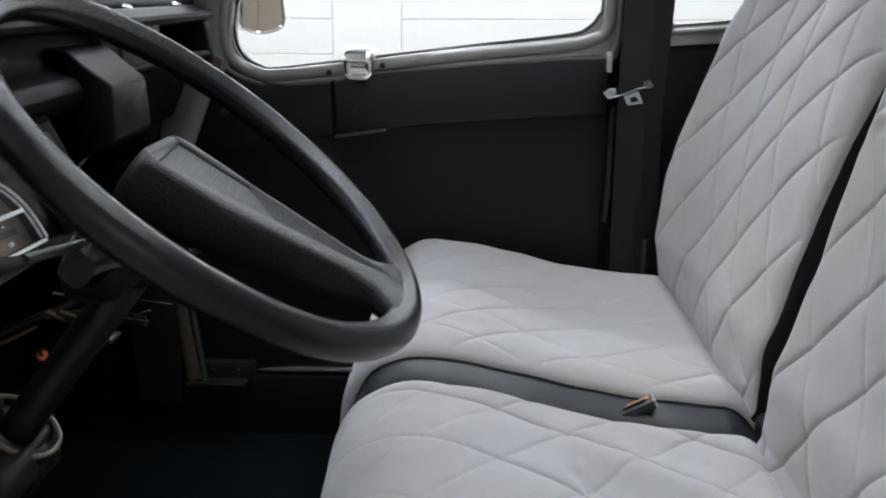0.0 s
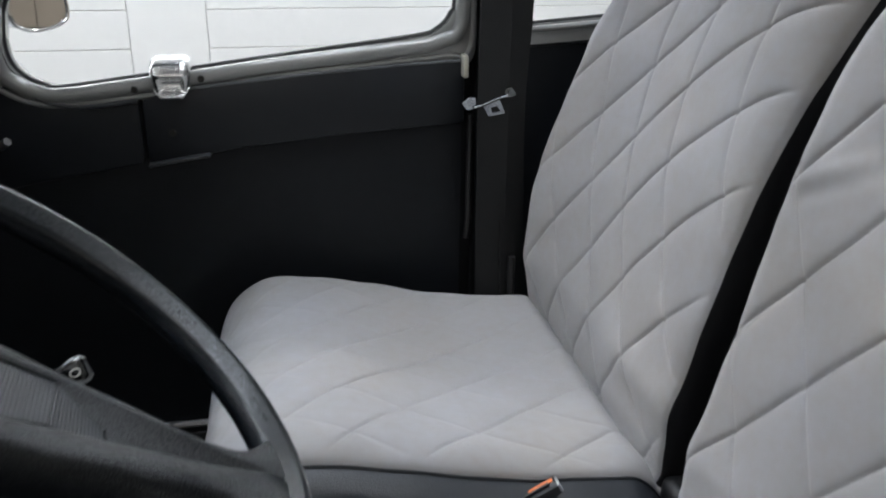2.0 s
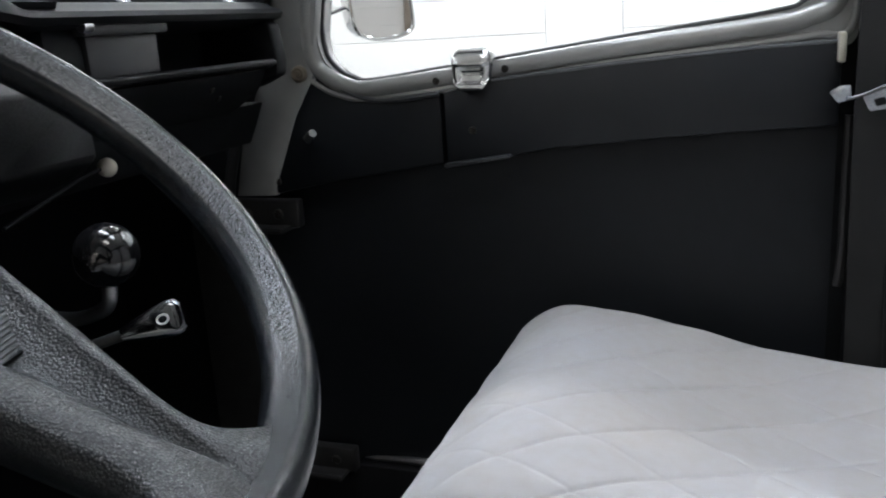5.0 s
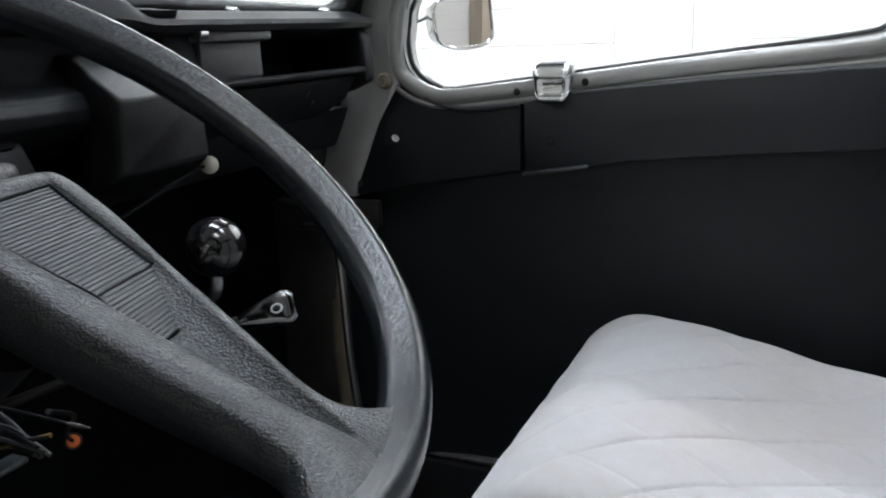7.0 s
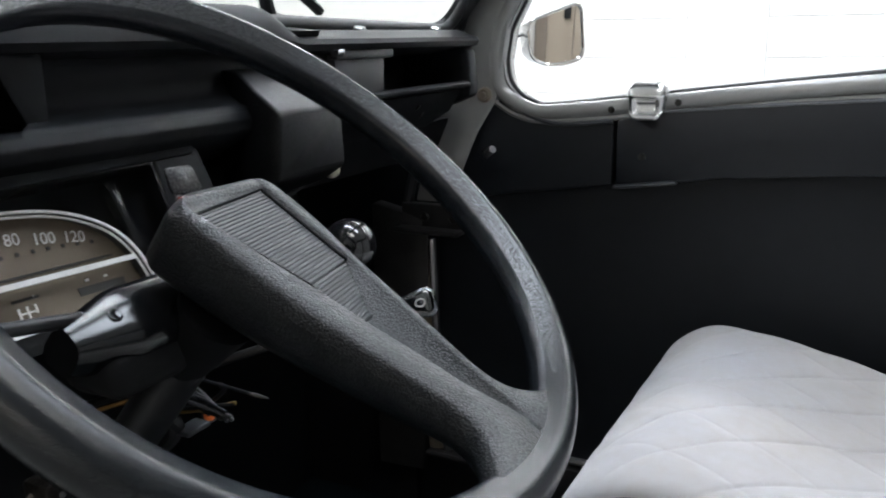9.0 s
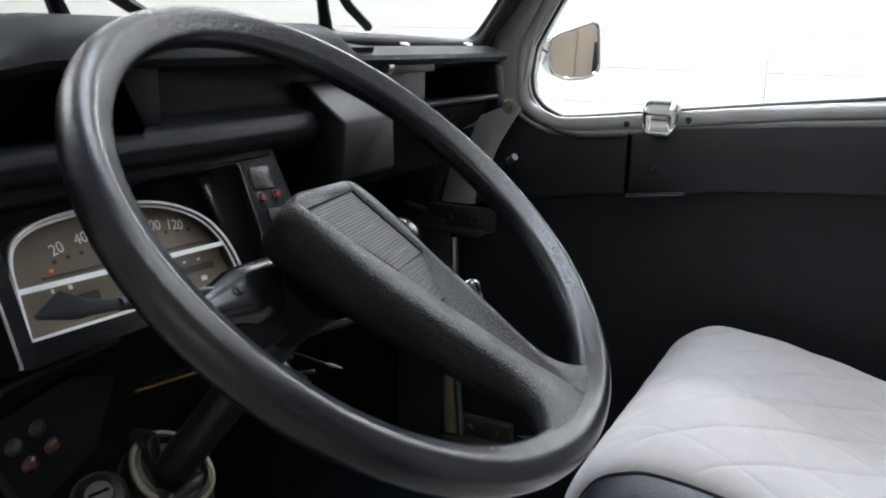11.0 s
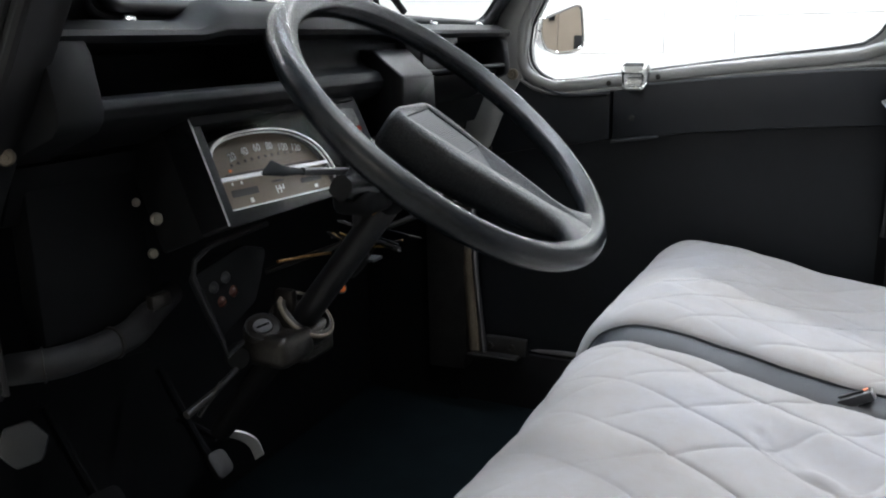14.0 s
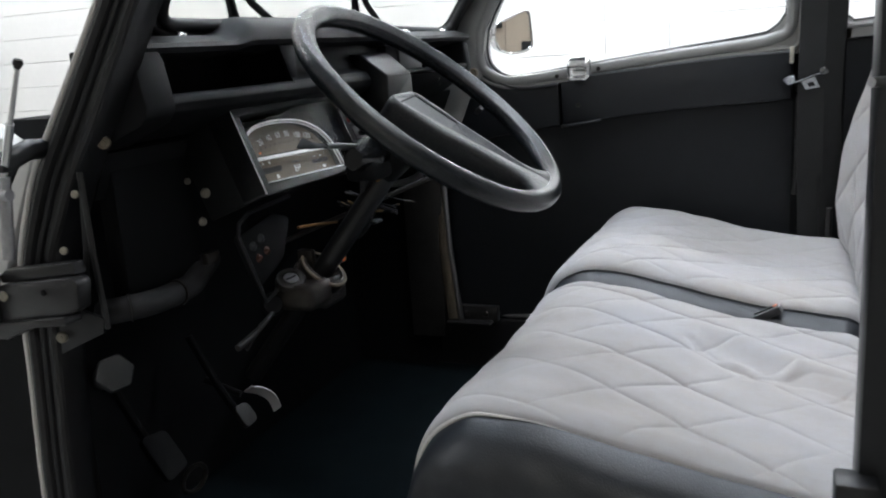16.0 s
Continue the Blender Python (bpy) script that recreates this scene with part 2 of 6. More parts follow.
def smooth_path(pts, n=8, closed=False):
    """Catmull-Rom through the points."""
    P = [Vector(p) for p in pts]
    out, k = [], len(P)
    for i in range(k if closed else k - 1):
        g = (lambda q: P[q % k]) if closed else (lambda q: P[min(max(q, 0), k - 1)])
        a, b, c, d = g(i - 1), g(i), g(i + 1), g(i + 2)
        for j in range(n):
            t = j / n
            out.append(0.5 * ((2 * b) + (c - a) * t + (2 * a - 5 * b + 4 * c - d) * t * t + (3 * b - a - 3 * c + d) * t ** 3))
    if not closed:
        out.append(P[-1])
    return out


def tube(pts, radius, seg=12, closed=False, flat=1.0, up=None):
    """A tube along points; radius one number or one for each point; flat squeezes it along its normal."""
    P = [Vector(p) for p in pts]
    n = len(P)
    R = radius if isinstance(radius, (list, tuple)) else [radius] * n
    bm = bmesh.new()
    rings, ref = [], None
    for i, p in enumerate(P):
        a = P[(i - 1) % n] if closed or i else p
        b = P[(i + 1) % n] if closed or i < n - 1 else p
        d = (b - a).normalized()
        if up is not None:
            ref = Vector(up)
        elif ref is None:
            ref = Vector((0, 0, 1)) if abs(d.z) < 0.9 else Vector((1, 0, 0))
        s = d.cross(ref).normalized()
        u = s.cross(d).normalized()
        if up is None:
            ref = u
        rings.append([bm.verts.new(p + R[i] * (math.cos(t) * s + flat * math.sin(t) * u)) for t in (2 * math.pi * k / seg for k in range(seg))])
    m = n if closed else n - 1
    for i in range(m):
        A, B = rings[i], rings[(i + 1) % n]
        for k in range(seg):
            bm.faces.new((A[k], A[(k + 1) % seg], B[(k + 1) % seg], B[k]))
    if not closed:
        bm.faces.new(rings[0][::-1])
        bm.faces.new(rings[-1])
    return bm


def rod(a, b, r, r2=None, seg=16, bev=0.0):
    bm = tube([a, b], [r, r if r2 is None else r2], seg)
    return bevelled(bm, bev) if bev else bm


def lathe(profile, seg=24, m=None):
    """Turned about z from (radius, z) pairs."""
    bm = bmesh.new()
    rings = []
    for r, z in profile:
        if r < 1e-6:
            rings.append([bm.verts.new((0, 0, z))])
        else:
            rings.append([bm.verts.new((r * math.cos(2 * math.pi * k / seg), r * math.sin(2 * math.pi * k / seg), z)) for k in range(seg)])
    for A, B in zip(rings, rings[1:]):
        for k in range(seg):
            q = (k + 1) % seg
            if len(A) == 1 and len(B) > 1:
                bm.faces.new((A[0], B[k], B[q]))
            elif len(B) == 1 and len(A) > 1:
                bm.faces.new((A[k], A[q], B[0]))
            elif len(A) > 1:
                bm.faces.new((A[k], A[q], B[q], B[k]))
    if m is not None:
        bm.transform(m)
    return bm


def facing(at, normal, spin=0):
    """A pose at a place whose z points along the normal."""
    q = Vector(normal).to_track_quat("Z", "Y").to_matrix().to_4x4()
    return Matrix.Translation(at) @ q @ pose(0, 0, 0, 0, 0, spin)


def screw(parent, at, normal, r=0.006, mat=None, name="screw", label=""):
    """A domed screw head with a slot ring."""
    bm = lathe([(0, 0.45 * r), (0.35 * r, 0.45 * r), (0.4 * r, 0.3 * r), (0.75 * r, 0.38 * r), (r, 0.1 * r), (1.0 * r, -0.3 * r), (0, -0.3 * r)], 14, facing(at, normal))
    return part(name, bm, mat or M_STEEL, parent, label)


def sheared(bm, k=0.07):
    """The cabin side runs slightly inwards towards the front."""
    for v in bm.verts:
        v.co.y += k * v.co.x
    return bm


def lerp(table, x):
    return float(np.interp(x, [a for a, _ in table], [b for _, b in table]))


def rounded_rect(x0, x1, y0, y1, r, n=5):
    out = []
    for cx, cy, a0 in ((x1 - r, y1 - r, 0), (x0 + r, y1 - r, 90), (x0 + r, y0 + r, 180), (x1 - r, y0 + r, 270)):
        for i in range(n + 1):
            a = radians(a0 + 90 * i / n)
            out.append((cx + r * math.cos(a), cy + r * math.sin(a)))
    return out


def soft(outline, r=0.014, n=4):
    out = []
    k = len(outline)
    for i in range(k):
        p, a, b = Vector(outline[i]), Vector(outline[i - 1]), Vector(outline[(i + 1) % k])
        u, v = p + (a - p).normalized() * r, p + (b - p).normalized() * r
        for j in range(n + 1):
            t = j / n
            out.append(tuple(u * (1 - t) ** 2 + p * 2 * t * (1 - t) + v * t * t))
    return out


def holed_plate(outer, inner, axis, lo, hi):
    """A plate with one hole: outer and inner outlines of equal count, matched point by point."""
    def at(p, d):
        return {"y": (p[0], d, p[1]), "x": (d, p[0], p[1]), "z": (p[0], p[1], d)}[axis]
    bm = bmesh.new()
    V = [[bm.verts.new(at(p, d)) for p in o] for d in (lo, hi) for o in (outer, inner)]
    n = len(outer)
    for i in range(n):
        j = (i + 1) % n
        bm.faces.new((V[0][i], V[0][j], V[1][j], V[1][i]))
        bm.faces.new((V[2][i], V[3][i], V[3][j], V[2][j]))
        bm.faces.new((V[0][i], V[2][i], V[2][j], V[0][j]))
        bm.faces.new((V[1][i], V[1][j], V[3][j], V[3][i]))
    return bm

# ---------------------------------------------------------------- the garage round the car
GZ = -0.38


def plank_wall(name, a, b, inward, height, course=0.15, joints=()):
    """A white wall of horizontal planks with open joints, from a to b along one axis, planks as pieces."""
    a, b, inward = Vector((*a, GZ)), Vector((*b, GZ)), Vector(inward)
    run = b - a
    bm = bmesh.new()
    q = [a - inward * 0.007, b - inward * 0.007, b - inward * 0.15, a - inward * 0.15]
    lo = [bm.verts.new(p) for p in q]
    hi = [bm.verts.new(p + Vector((0, 0, height))) for p in q]
    bm.faces.new(lo), bm.faces.new(hi[::-1])
    for i in range(4):
        bm.faces.new((lo[i], hi[i], hi[(i + 1) % 4], lo[(i + 1) % 4]))
    wall = thing(name, bm, M_WALL, "white painted garage wall clad in horizontal planks", "wall", kind="structure")
    length = run.length
    cuts = [0.0, *joints, length]
    for s0, s1 in zip(cuts, cuts[1:]):
        L = s1 - s0 - 0.002
        plain = len(cuts) == 4 and s0 == cuts[1]
        rise, n = (height, 1) if plain else (course, int(height / course))
        bm = box((0, 0, 0), (L, 0.018 + (0.003 if plain else 0.0), rise - 0.0022), 0.002, segs=1)
        me = mesh_of("plank", bm, M_WALL)
        for k in range(n):
            ob = new("plank", me)
            ob.parent = wall
            d = run.normalized()
            side = Matrix((( d.x, inward.x, 0, 0), (d.y, inward.y, 0, 0), (0, 0, 1, 0), (0, 0, 0, 1)))
            ob.matrix_world = Matrix.Translation(a + d * (s0 + 0.003) - inward * 0.018 + Vector((0, 0, k * course + 0.003))) @ side
    return wall


thing("ground", box((-5.6, -6.2, GZ - 0.1), (6.0, 4.1, GZ), 0), M_GROUND, "worn grey concrete garage floor under the car", "floor", kind="structure")
thing("ceiling", box((-5.6, -6.2, 2.68), (6.0, 4.1, 2.78), 0), M_CEIL, "plain white garage ceiling with flat lamps", "ceiling", kind="structure")
plank_wall("wall_east", (6.0, 3.8), (-5.4, 3.8), (0, -1, 0), 3.06, joints=(6.32, 6.62))
plank_wall("wall_north", (-5.4, 3.8), (-5.4, -6.0), (1, 0, 0), 3.06)
plank_wall("wall_west", (-5.4, -6.0), (6.0, -6.0), (0, 1, 0), 3.06)
plank_wall("wall_south", (6.0, -6.0), (6.0, 3.8), (-1, 0, 0), 3.06)
gd = root("door_3", (5.95, 2.9, GZ), "beige boarded garage side door in a white wall", "door", kind="structure")
for k in range(7):
    part("board", box((5.955, 2.062 + 0.235 * k, GZ + 0.01), (5.99, 2.292 + 0.235 * k, 2.0), 0.004), M_BEIGE, gd)
part("lock_box", box((5.92, 2.45, 0.15), (5.955, 2.62, 0.42), 0.006), M_HOSE, gd, "grey lock box")
part("handle", box((5.90, 2.20, 0.55), (5.955, 2.26, 0.72), 0.006), M_BLACK, gd, "black door handle")
part("frame", join(box((5.93, 1.955, GZ), (5.995, 2.060, 2.1), 0.004), box((5.94, 3.709, GZ), (5.995, 3.79, 2.1), 0.004), box((5.94, 2.060, 2.002), (5.995, 3.709, 2.1), 0.004)), M_BEIGEDARK, gd, "brown door frame")
# Every lamp gets a fixture, the added fill lamps too.
for lx, ly, watts, tint in LIGHTS:
    r = root("ceiling_and_fill_light", (lx, ly, 2.66), "long white strip ceiling light, switched on, from a set partly added as fill", "ceiling light", "garage ceiling lights")
    part("frame", box((lx - 0.63, ly - 0.20, 2.645), (lx + 0.63, ly + 0.20, 2.682), 0.004), M_CEIL, r)
    part("diffuser", box((lx - 0.6, ly - 0.17, 2.635), (lx + 0.6, ly + 0.17, 2.648), 0.003), M_LAMP, r, "glowing white diffuser")

# ---------------------------------------------------------------- the car's shell
thing("floor", box((-0.78, 0.30, -0.03), (1.3, 1.47, 0.0), 0.0), M_CARPET, "black rubber-matted car floor", "floor", kind="structure")
thing("wall_firewall", join(box((-0.80, 0.34, -0.03), (-0.76, 1.475, 0.60), 0.0), box((-0.80, 0.36, 0.596), (-0.58, 1.45, 0.606), 0.0)), M_MATT, "black painted front bulkhead of the footwell", "bulkhead", kind="structure")
thing("wall_rear", box((1.3, 0.24, -0.03), (1.34, 1.50, 1.2), 0.0), M_CARD, "dark rear end of the cabin", "bulkhead", kind="structure")
# canvas roof, bowed across
bm = bmesh.new()
N = 16
top = [bm.verts.new((x, 0.26 + 1.24 * i / N, 1.17 + 0.09 * math.sin(math.pi * i / N) + dz)) for x in (0.85, 1.34) for dz in (0, 0.012) for i in range(N + 1)]
g = lambda s, d, i: top[(s * 2 + d) * (N + 1) + i]
for i in range(N):
    bm.faces.new((g(0, 0, i), g(0, 0, i + 1), g(1, 0, i + 1), g(1, 0, i)))
    bm.faces.new((g(0, 1, i), g(1, 1, i), g(1, 1, i + 1), g(0, 1, i + 1)))
    for s in (0, 1):
        bm.faces.new((g(s, 0, i), g(s, 1, i), g(s, 1, i + 1), g(s, 0, i + 1)))
thing("roof", bm, M_CANVAS, "dark canvas car roof rolled back over the rear", "roof", kind="structure")


def side_rail(name, y, label):
    thing(name, tube([(-0.32, y, 1.17), (0.3, y, 1.19), (1.32, y, 1.15)], 0.02, 10), M_PAINT, label, "trim", kind="structure")


side_rail("trim_roof_right", 1.465, "grey painted roof rail over the far doors")
side_rail("trim_roof_left", 0.29, "grey painted roof rail over the near door opening")

# lower body sides beside the footwell and behind the door cards
thing("wall_side_right", box((-0.80, 1.475, -0.03), (1.3, 1.50, 0.64), 0), M_MATT, "black inner body side behind the door trim", "body side", kind="structure")
thing("wall_footwell_right", box((-0.78, 1.40, -0.03), (-0.545, 1.475, 0.70), 0), M_MATT, "black far side of the footwell", "body side", kind="structure")
thing("wall_footwell_left", box((-0.76, 0.336, -0.03), (-0.545, 0.36, 0.56), 0), M_MATT, "black near side of the footwell", "body side", kind="structure")
# sills along the floor edge
for name, y0, y1 in (("trim_sill_right", 1.415, 1.47), ("trim_sill_left", 0.28, 0.335)):
    r = thing(name, box((-0.72, y0, -0.03), (1.3, y1, 0.118), 0.004), M_PAINTDARK, "dark painted door sill along the cabin floor", "sill", kind="structure")
thing("trim_sill_strip", sheared(tube([(-0.46, 1.432, 0.124), (1.0, 1.40, 0.150)], 0.006, 8), 0.0), M_STEEL, "pale worn metal edge strip on the door sill", "trim", kind="structure")

# ---- right front pillar and scuttle
apil = root("pillar_right", (-0.46, 1.41, 0.6), "grey painted front door pillar with a slanted upper half", "pillar", kind="structure")
out = [(-0.375, 0.84), (-0.30, 1.0), (-0.21, 1.17), (-0.265, 1.17), (-0.36, 1.0), (-0.435, 0.83), (-0.472, 0.69), (-0.512, 0.60), (-0.530, 0.525), (-0.47, 0.525), (-0.468, 0.54), (-0.43, 0.63), (-0.40, 0.68)]
part("post", sheared(prism(out, "y", 1.425, 1.475, 0.004), 0.07), M_PAINT, apil)
part("edge_seal", sheared(tube(smooth_path([(-0.262, 1.432, 1.17), (-0.357, 1.432, 1.0), (-0.436, 1.43, 0.83), (-0.482, 1.43, 0.69), (-0.533, 1.43, 0.57), (-0.55, 1.43, 0.48)], 5), 0.008, 8), 0.07), M_RUBBER, apil, "black rubber seal")
part("lower_cover", sheared(prism([(-0.60, 0.08), (-0.52, 0.08), (-0.505, 0.30), (-0.505, 0.50), (-0.60, 0.52)], "y", 1.415, 1.47, 0.004), 0.07), M_BRACKET, apil, "worn black painted lower post")
part("edge_strip", sheared(tube([(-0.516, 1.412, 0.47), (-0.508, 1.408, 0.30), (-0.492, 1.404, 0.128)], [0.012, 0.014, 0.016], 10, flat=0.4, up=(0, 1, 0)), 0.05), M_BRONZE, apil, "worn bronze-coloured edge strip")
part("edge_strip", sheared(tube([(-0.500, 1.408, 0.47), (-0.492, 1.404, 0.30), (-0.474, 1.400, 0.128)], [0.0055, 0.006, 0.0065], 8), 0.05), M_STEEL, apil, "worn pale metal edge strip")
screw(apil, (-0.417, 1.393, 0.686), (0, -1, 0), 0.011, M_BRONZE, "bolt", "domed bolt with worn yellowish plating")


def hinge(x0, x1, z0, z1, y):
    """A folded black hinge bracket with two screws."""
    h = root("hinge_bracket", ((x0 + x1) / 2, y, z0), "black painted folded steel hinge bracket with worn screws", "hinge", "door hinge brackets")
    part("plate", box((x0, y - 0.006, z0), (x1, y + 0.012, z1), 0.003), M_BRACKET, h)
    part("flange", box((x0, y - 0.03, z0 - 0.003), (x1 - 0.012, y + 0.01, z0 + 0.004), 0.002), M_BRACKET, h)
    part("rolled_edge", rod((x0, y - 0.028, z0 + 0.001), (x1 - 0.015, y - 0.028, z0 + 0.001), 0.004), M_BRACKET, h)
    for s in (0.35, 0.75):
        screw(h, (x0 + (x1 - x0) * s, y - 0.007, (z0 + z1) / 2), (0, -1, 0), 0.007, M_CAST)
    return h


hinge(-0.55, -0.432, 0.485, 0.523, 1.385)
hinge(-0.505, -0.388, 0.122, 0.158, 1.392)

# ---- left front pillar beside the open driver's doorway
lp = root("pillar_left", (-0.55, 0.31, 0.3), "dark painted near-side front pillar with a pale door edge strip", "pillar", kind="structure")
FRONT = [(-0.150, 1.17), (-0.3976, 0.809), (-0.4265, 0.768), (-0.4548, 0.731), (-0.4822, 0.694), (-0.5178, 0.6445), (-0.5404, 0.601), (-0.5597, 0.556), (-0.570, 0.512), (-0.5764, 0.470), (-0.5815, 0.393), (-0.5953, 0.246), (-0.610, -0.03)]
REAR = [(-0.105, 1.17), (-0.3524, 0.806), (-0.3721, 0.775), (-0.3924, 0.744), (-0.4195, 0.700), (-0.4506, 0.660), (-0.4738, 0.624), (-0.4978, 0.580), (-0.5179, 0.541), (-0.527, 0.48), (-0.5332, 0.433), (-0.543, 0.341), (-0.5505, 0.244), (-0.565, -0.03)]
part("post", prism(FRONT + REAR[::-1], "y", 0.299, 0.340, 0.004), M_PAINTDARK, lp)
def between(f, dy):
    """A line down the pillar between its front edge and its rear edge."""
    fz = sorted((z, x) for x, z in FRONT)
    rz = sorted((z, x) for x, z in REAR)
    return smooth_path([(lerp(fz, z) * (1 - f) + lerp(rz, z) * f, dy, z) for z in (1.17, 0.95, 0.81, 0.74, 0.69, 0.64, 0.59, 0.54, 0.48, 0.40, 0.25, -0.02)], 4)
part("seal", tube(between(0.30, 0.297), 0.0075, 8), M_RUBBER, lp, "thick black rubber door seal")
part("seal", tube(between(0.88, 0.302), 0.0055, 8), M_RUBBER, lp, "inner rubber lip")
part("channel", tube(between(0.56, 0.298), 0.0042, 8), M_BLACK, lp, "pressed black ridge")
part("edge_strip", tube(between(0.02, 0.2955), 0.0034, 8), M_PIPE, lp, "pale edge strip")
screw(lp, (-0.442, 0.322, 0.668), (0.6, -0.8, 0), 0.0075, M_BRONZE, "bolt", "domed brass-coloured bolt")
for x, z, r in ((-0.463, 0.618, 0.0045), (-0.492, 0.556, 0.0045), (-0.517, 0.456, 0.0065)):
    screw(lp, (x, 0.292, z), (0.3, -1, 0), r, M_BOLT, "bolt", "small pale brass-coloured bolt")
part("check_strap", tube([(-0.460, 0.300, 0.640), (-0.4595, 0.300, 0.552), (-0.4555, 0.300, 0.468)], 0.0045, 8, flat=0.5, up=(0, 1, 0)), M_BLACK, lp, "thin black check strap")
part("check_strap", tube([(-0.466, 0.306, 0.630), (-0.474, 0.306, 0.56), (-0.486, 0.306, 0.49)], 0.0040, 8, flat=0.5, up=(0, 1, 0)), M_BLACK, lp, "thin black strap")
part("bracket_arm", prism([(-0.527, 0.434), (-0.460, 0.463), (-0.456, 0.480), (-0.500, 0.492), (-0.522, 0.486)], "y", 0.297, 0.301, 0.001), M_BLACK, lp, "black sheet bracket")

thing("front_wing", prism([(-1.0, 0.47), (-0.604, 0.47), (-0.592, 0.53), (-0.525, 0.655), (-0.60, 0.70), (-1.0, 0.62)], "y", 0.300, 0.325, 0.004), M_PAINTLIGHT, "pale grey painted front wing beside the pillar", "car wing", kind="structure")

lh = root("hinge_bracket", (-0.55, 0.28, 0.49), "dark grey folded hinge bracket on the near front pillar", "hinge", "door hinge brackets")
part("plate", bevelled(prism([(-0.572, 0.478), (-0.470, 0.494), (-0.455, 0.500), (-0.449, 0.530), (-0.458, 0.536), (-0.565, 0.522)], "y", 0.262, 0.284), 0.004), M_PAINTDARK, lh)
part("upper_fold", prism([(-0.568, 0.522), (-0.458, 0.536), (-0.460, 0.550), (-0.560, 0.538), (-0.572, 0.530)], "y", 0.270, 0.288, 0.003), M_PAINTDARK, lh)
part("lower_fold", prism([(-0.585, 0.462), (-0.56, 0.462), (-0.52, 0.478), (-0.468, 0.484), (-0.470, 0.494), (-0.572, 0.480)], "y", 0.256, 0.282, 0.003), M_PAINTDARK, lh)
part("knuckle", rod((-0.578, 0.262, 0.465), (-0.572, 0.262, 0.535), 0.009), M_PAINTDARK, lh)
screw(lh, (-0.557, 0.261, 0.511), (0, -1, 0), 0.006, M_BOLT)
part("hole", lathe([(0, 0), (0.0035, 0), (0.0035, 0.0008), (0, 0.0008)], 12, facing((-0.497, 0.2612, 0.518), (0, -1, 0))), M_MATT, lh)

# near rear pillar at the doorway
bp = root("pillar_rear_left", (0.31, 0.31, 0.3), "black painted near-side centre pillar", "pillar", kind="structure")
part("post", box((0.284, 0.29, -0.03), (0.35, 0.34, 1.19), 0.006), M_BLACK, bp)
part("striker_plate", box((0.268, 0.27, 0.33), (0.30, 0.30, 0.402), 0.003), M_BLACK, bp, "black latch plate")
part("latch_pin", rod((0.29, 0.285, 0.70), (0.280, 0.275, 0.70), 0.0035), M_STEEL, bp, "pale latch buffer")
# near rear quarter closes the cabin behind the doorway
thing("wall_rear_left", box((0.35, 0.29, -0.03), (1.3, 0.325, 0.73), 0.004), M_CARD, "dark near-side rear door card", "door panel", kind="structure")

# ---------------------------------------------------------------- far front door
door = root("door_1", (-0.1, 1.45, 0.1), "closed grey painted car door with black card trim and a wide window", "door", kind="structure")
WIN = [(-0.325, 0.671), (-0.20, 0.685), (-0.02, 0.706), (0.15, 0.725), (0.185, 0.735), (0.206, 0.757), (0.213, 0.80), (0.213, 1.09), (0.18, 1.135), (-0.15, 1.135), (-0.205, 1.10), (-0.365, 0.815), (-0.389, 0.757), (-0.389, 0.712), (-0.374, 0.688), (-0.352, 0.675)]
OUT = [(-0.325, 0.646), (-0.20, 0.656), (-0.02, 0.676), (0.15, 0.688), (0.20, 0.692), (0.238, 0.695), (0.242, 0.80), (0.242, 1.11), (0.21, 1.17), (-0.18, 1.17), (-0.235, 1.13), (-0.40, 0.83), (-0.426, 0.76), (-0.424, 0.690), (-0.402, 0.668), (-0.370, 0.652)]
wi = [(p.x, p.y) for p in smooth_path([(*p, 0) for p in WIN], 5, True)]
wo = [(p.x, p.y) for p in smooth_path([(*p, 0) for p in OUT], 5, True)]
part("frame", sheared(bevelled(holed_plate(wo, wi, "y", 1.432, 1.47), 0.003)), M_PAINT, door)
bead = [(a[0] * 0.66 + b[0] * 0.34, 1.434, a[1] * 0.66 + b[1] * 0.34) for a, b in zip(wi, wo)]
part("bead", sheared(tube(bead, 0.0115, 12, True, up=(0, 1, 0))), M_PAINT, door, "rolled glossy window bead")
bead2 = [(a[0] * 0.18 + b[0] * 0.82, 1.431, a[1] * 0.18 + b[1] * 0.82) for a, b in zip(wi, wo)]
part("bead", sheared(tube(bead2, 0.0045, 8, True, up=(0, 1, 0))), M_PAINT, door)
seal = [(a[0] * 1.0, 1.445, a[1] * 1.0 + 0.001) for a in wi]
part("glass_seal", sheared(tube(seal, 0.004, 8, True, up=(0, 1, 0))), M_RUBBER, door, "thin black glass seal")
gl = part("pane", sheared(prism(wi, "y", 1.452, 1.456)), M_GLASS, door, "clear side window glass")
gl.visible_shadow = False
part("card", sheared(prism([(-0.505, 0.115), (0.226, 0.135), (0.226, 0.69), (-0.20, 0.66), (-0.42, 0.66), (-0.49, 0.53), (-0.505, 0.50)], "y", 1.452, 1.466)), M_CARD, door, "black lower door card")
front = smooth_path([(-0.390, 0, 0.682), (-0.362, 0, 0.664), (-0.335, 0, 0.652), (-0.30, 0, 0.6475), (-0.234, 0, 0.653)], 5)
fp = [(p.x, p.z) for p in front] + [(-0.234, 0.566), (-0.30, 0.556), (-0.38, 0.545), (-0.47, 0.528)] + [(p.x, p.z) for p in smooth_path([(-0.474, 0, 0.545), (-0.455, 0, 0.60), (-0.425, 0, 0.65), (-0.405, 0, 0.675)], 4)]
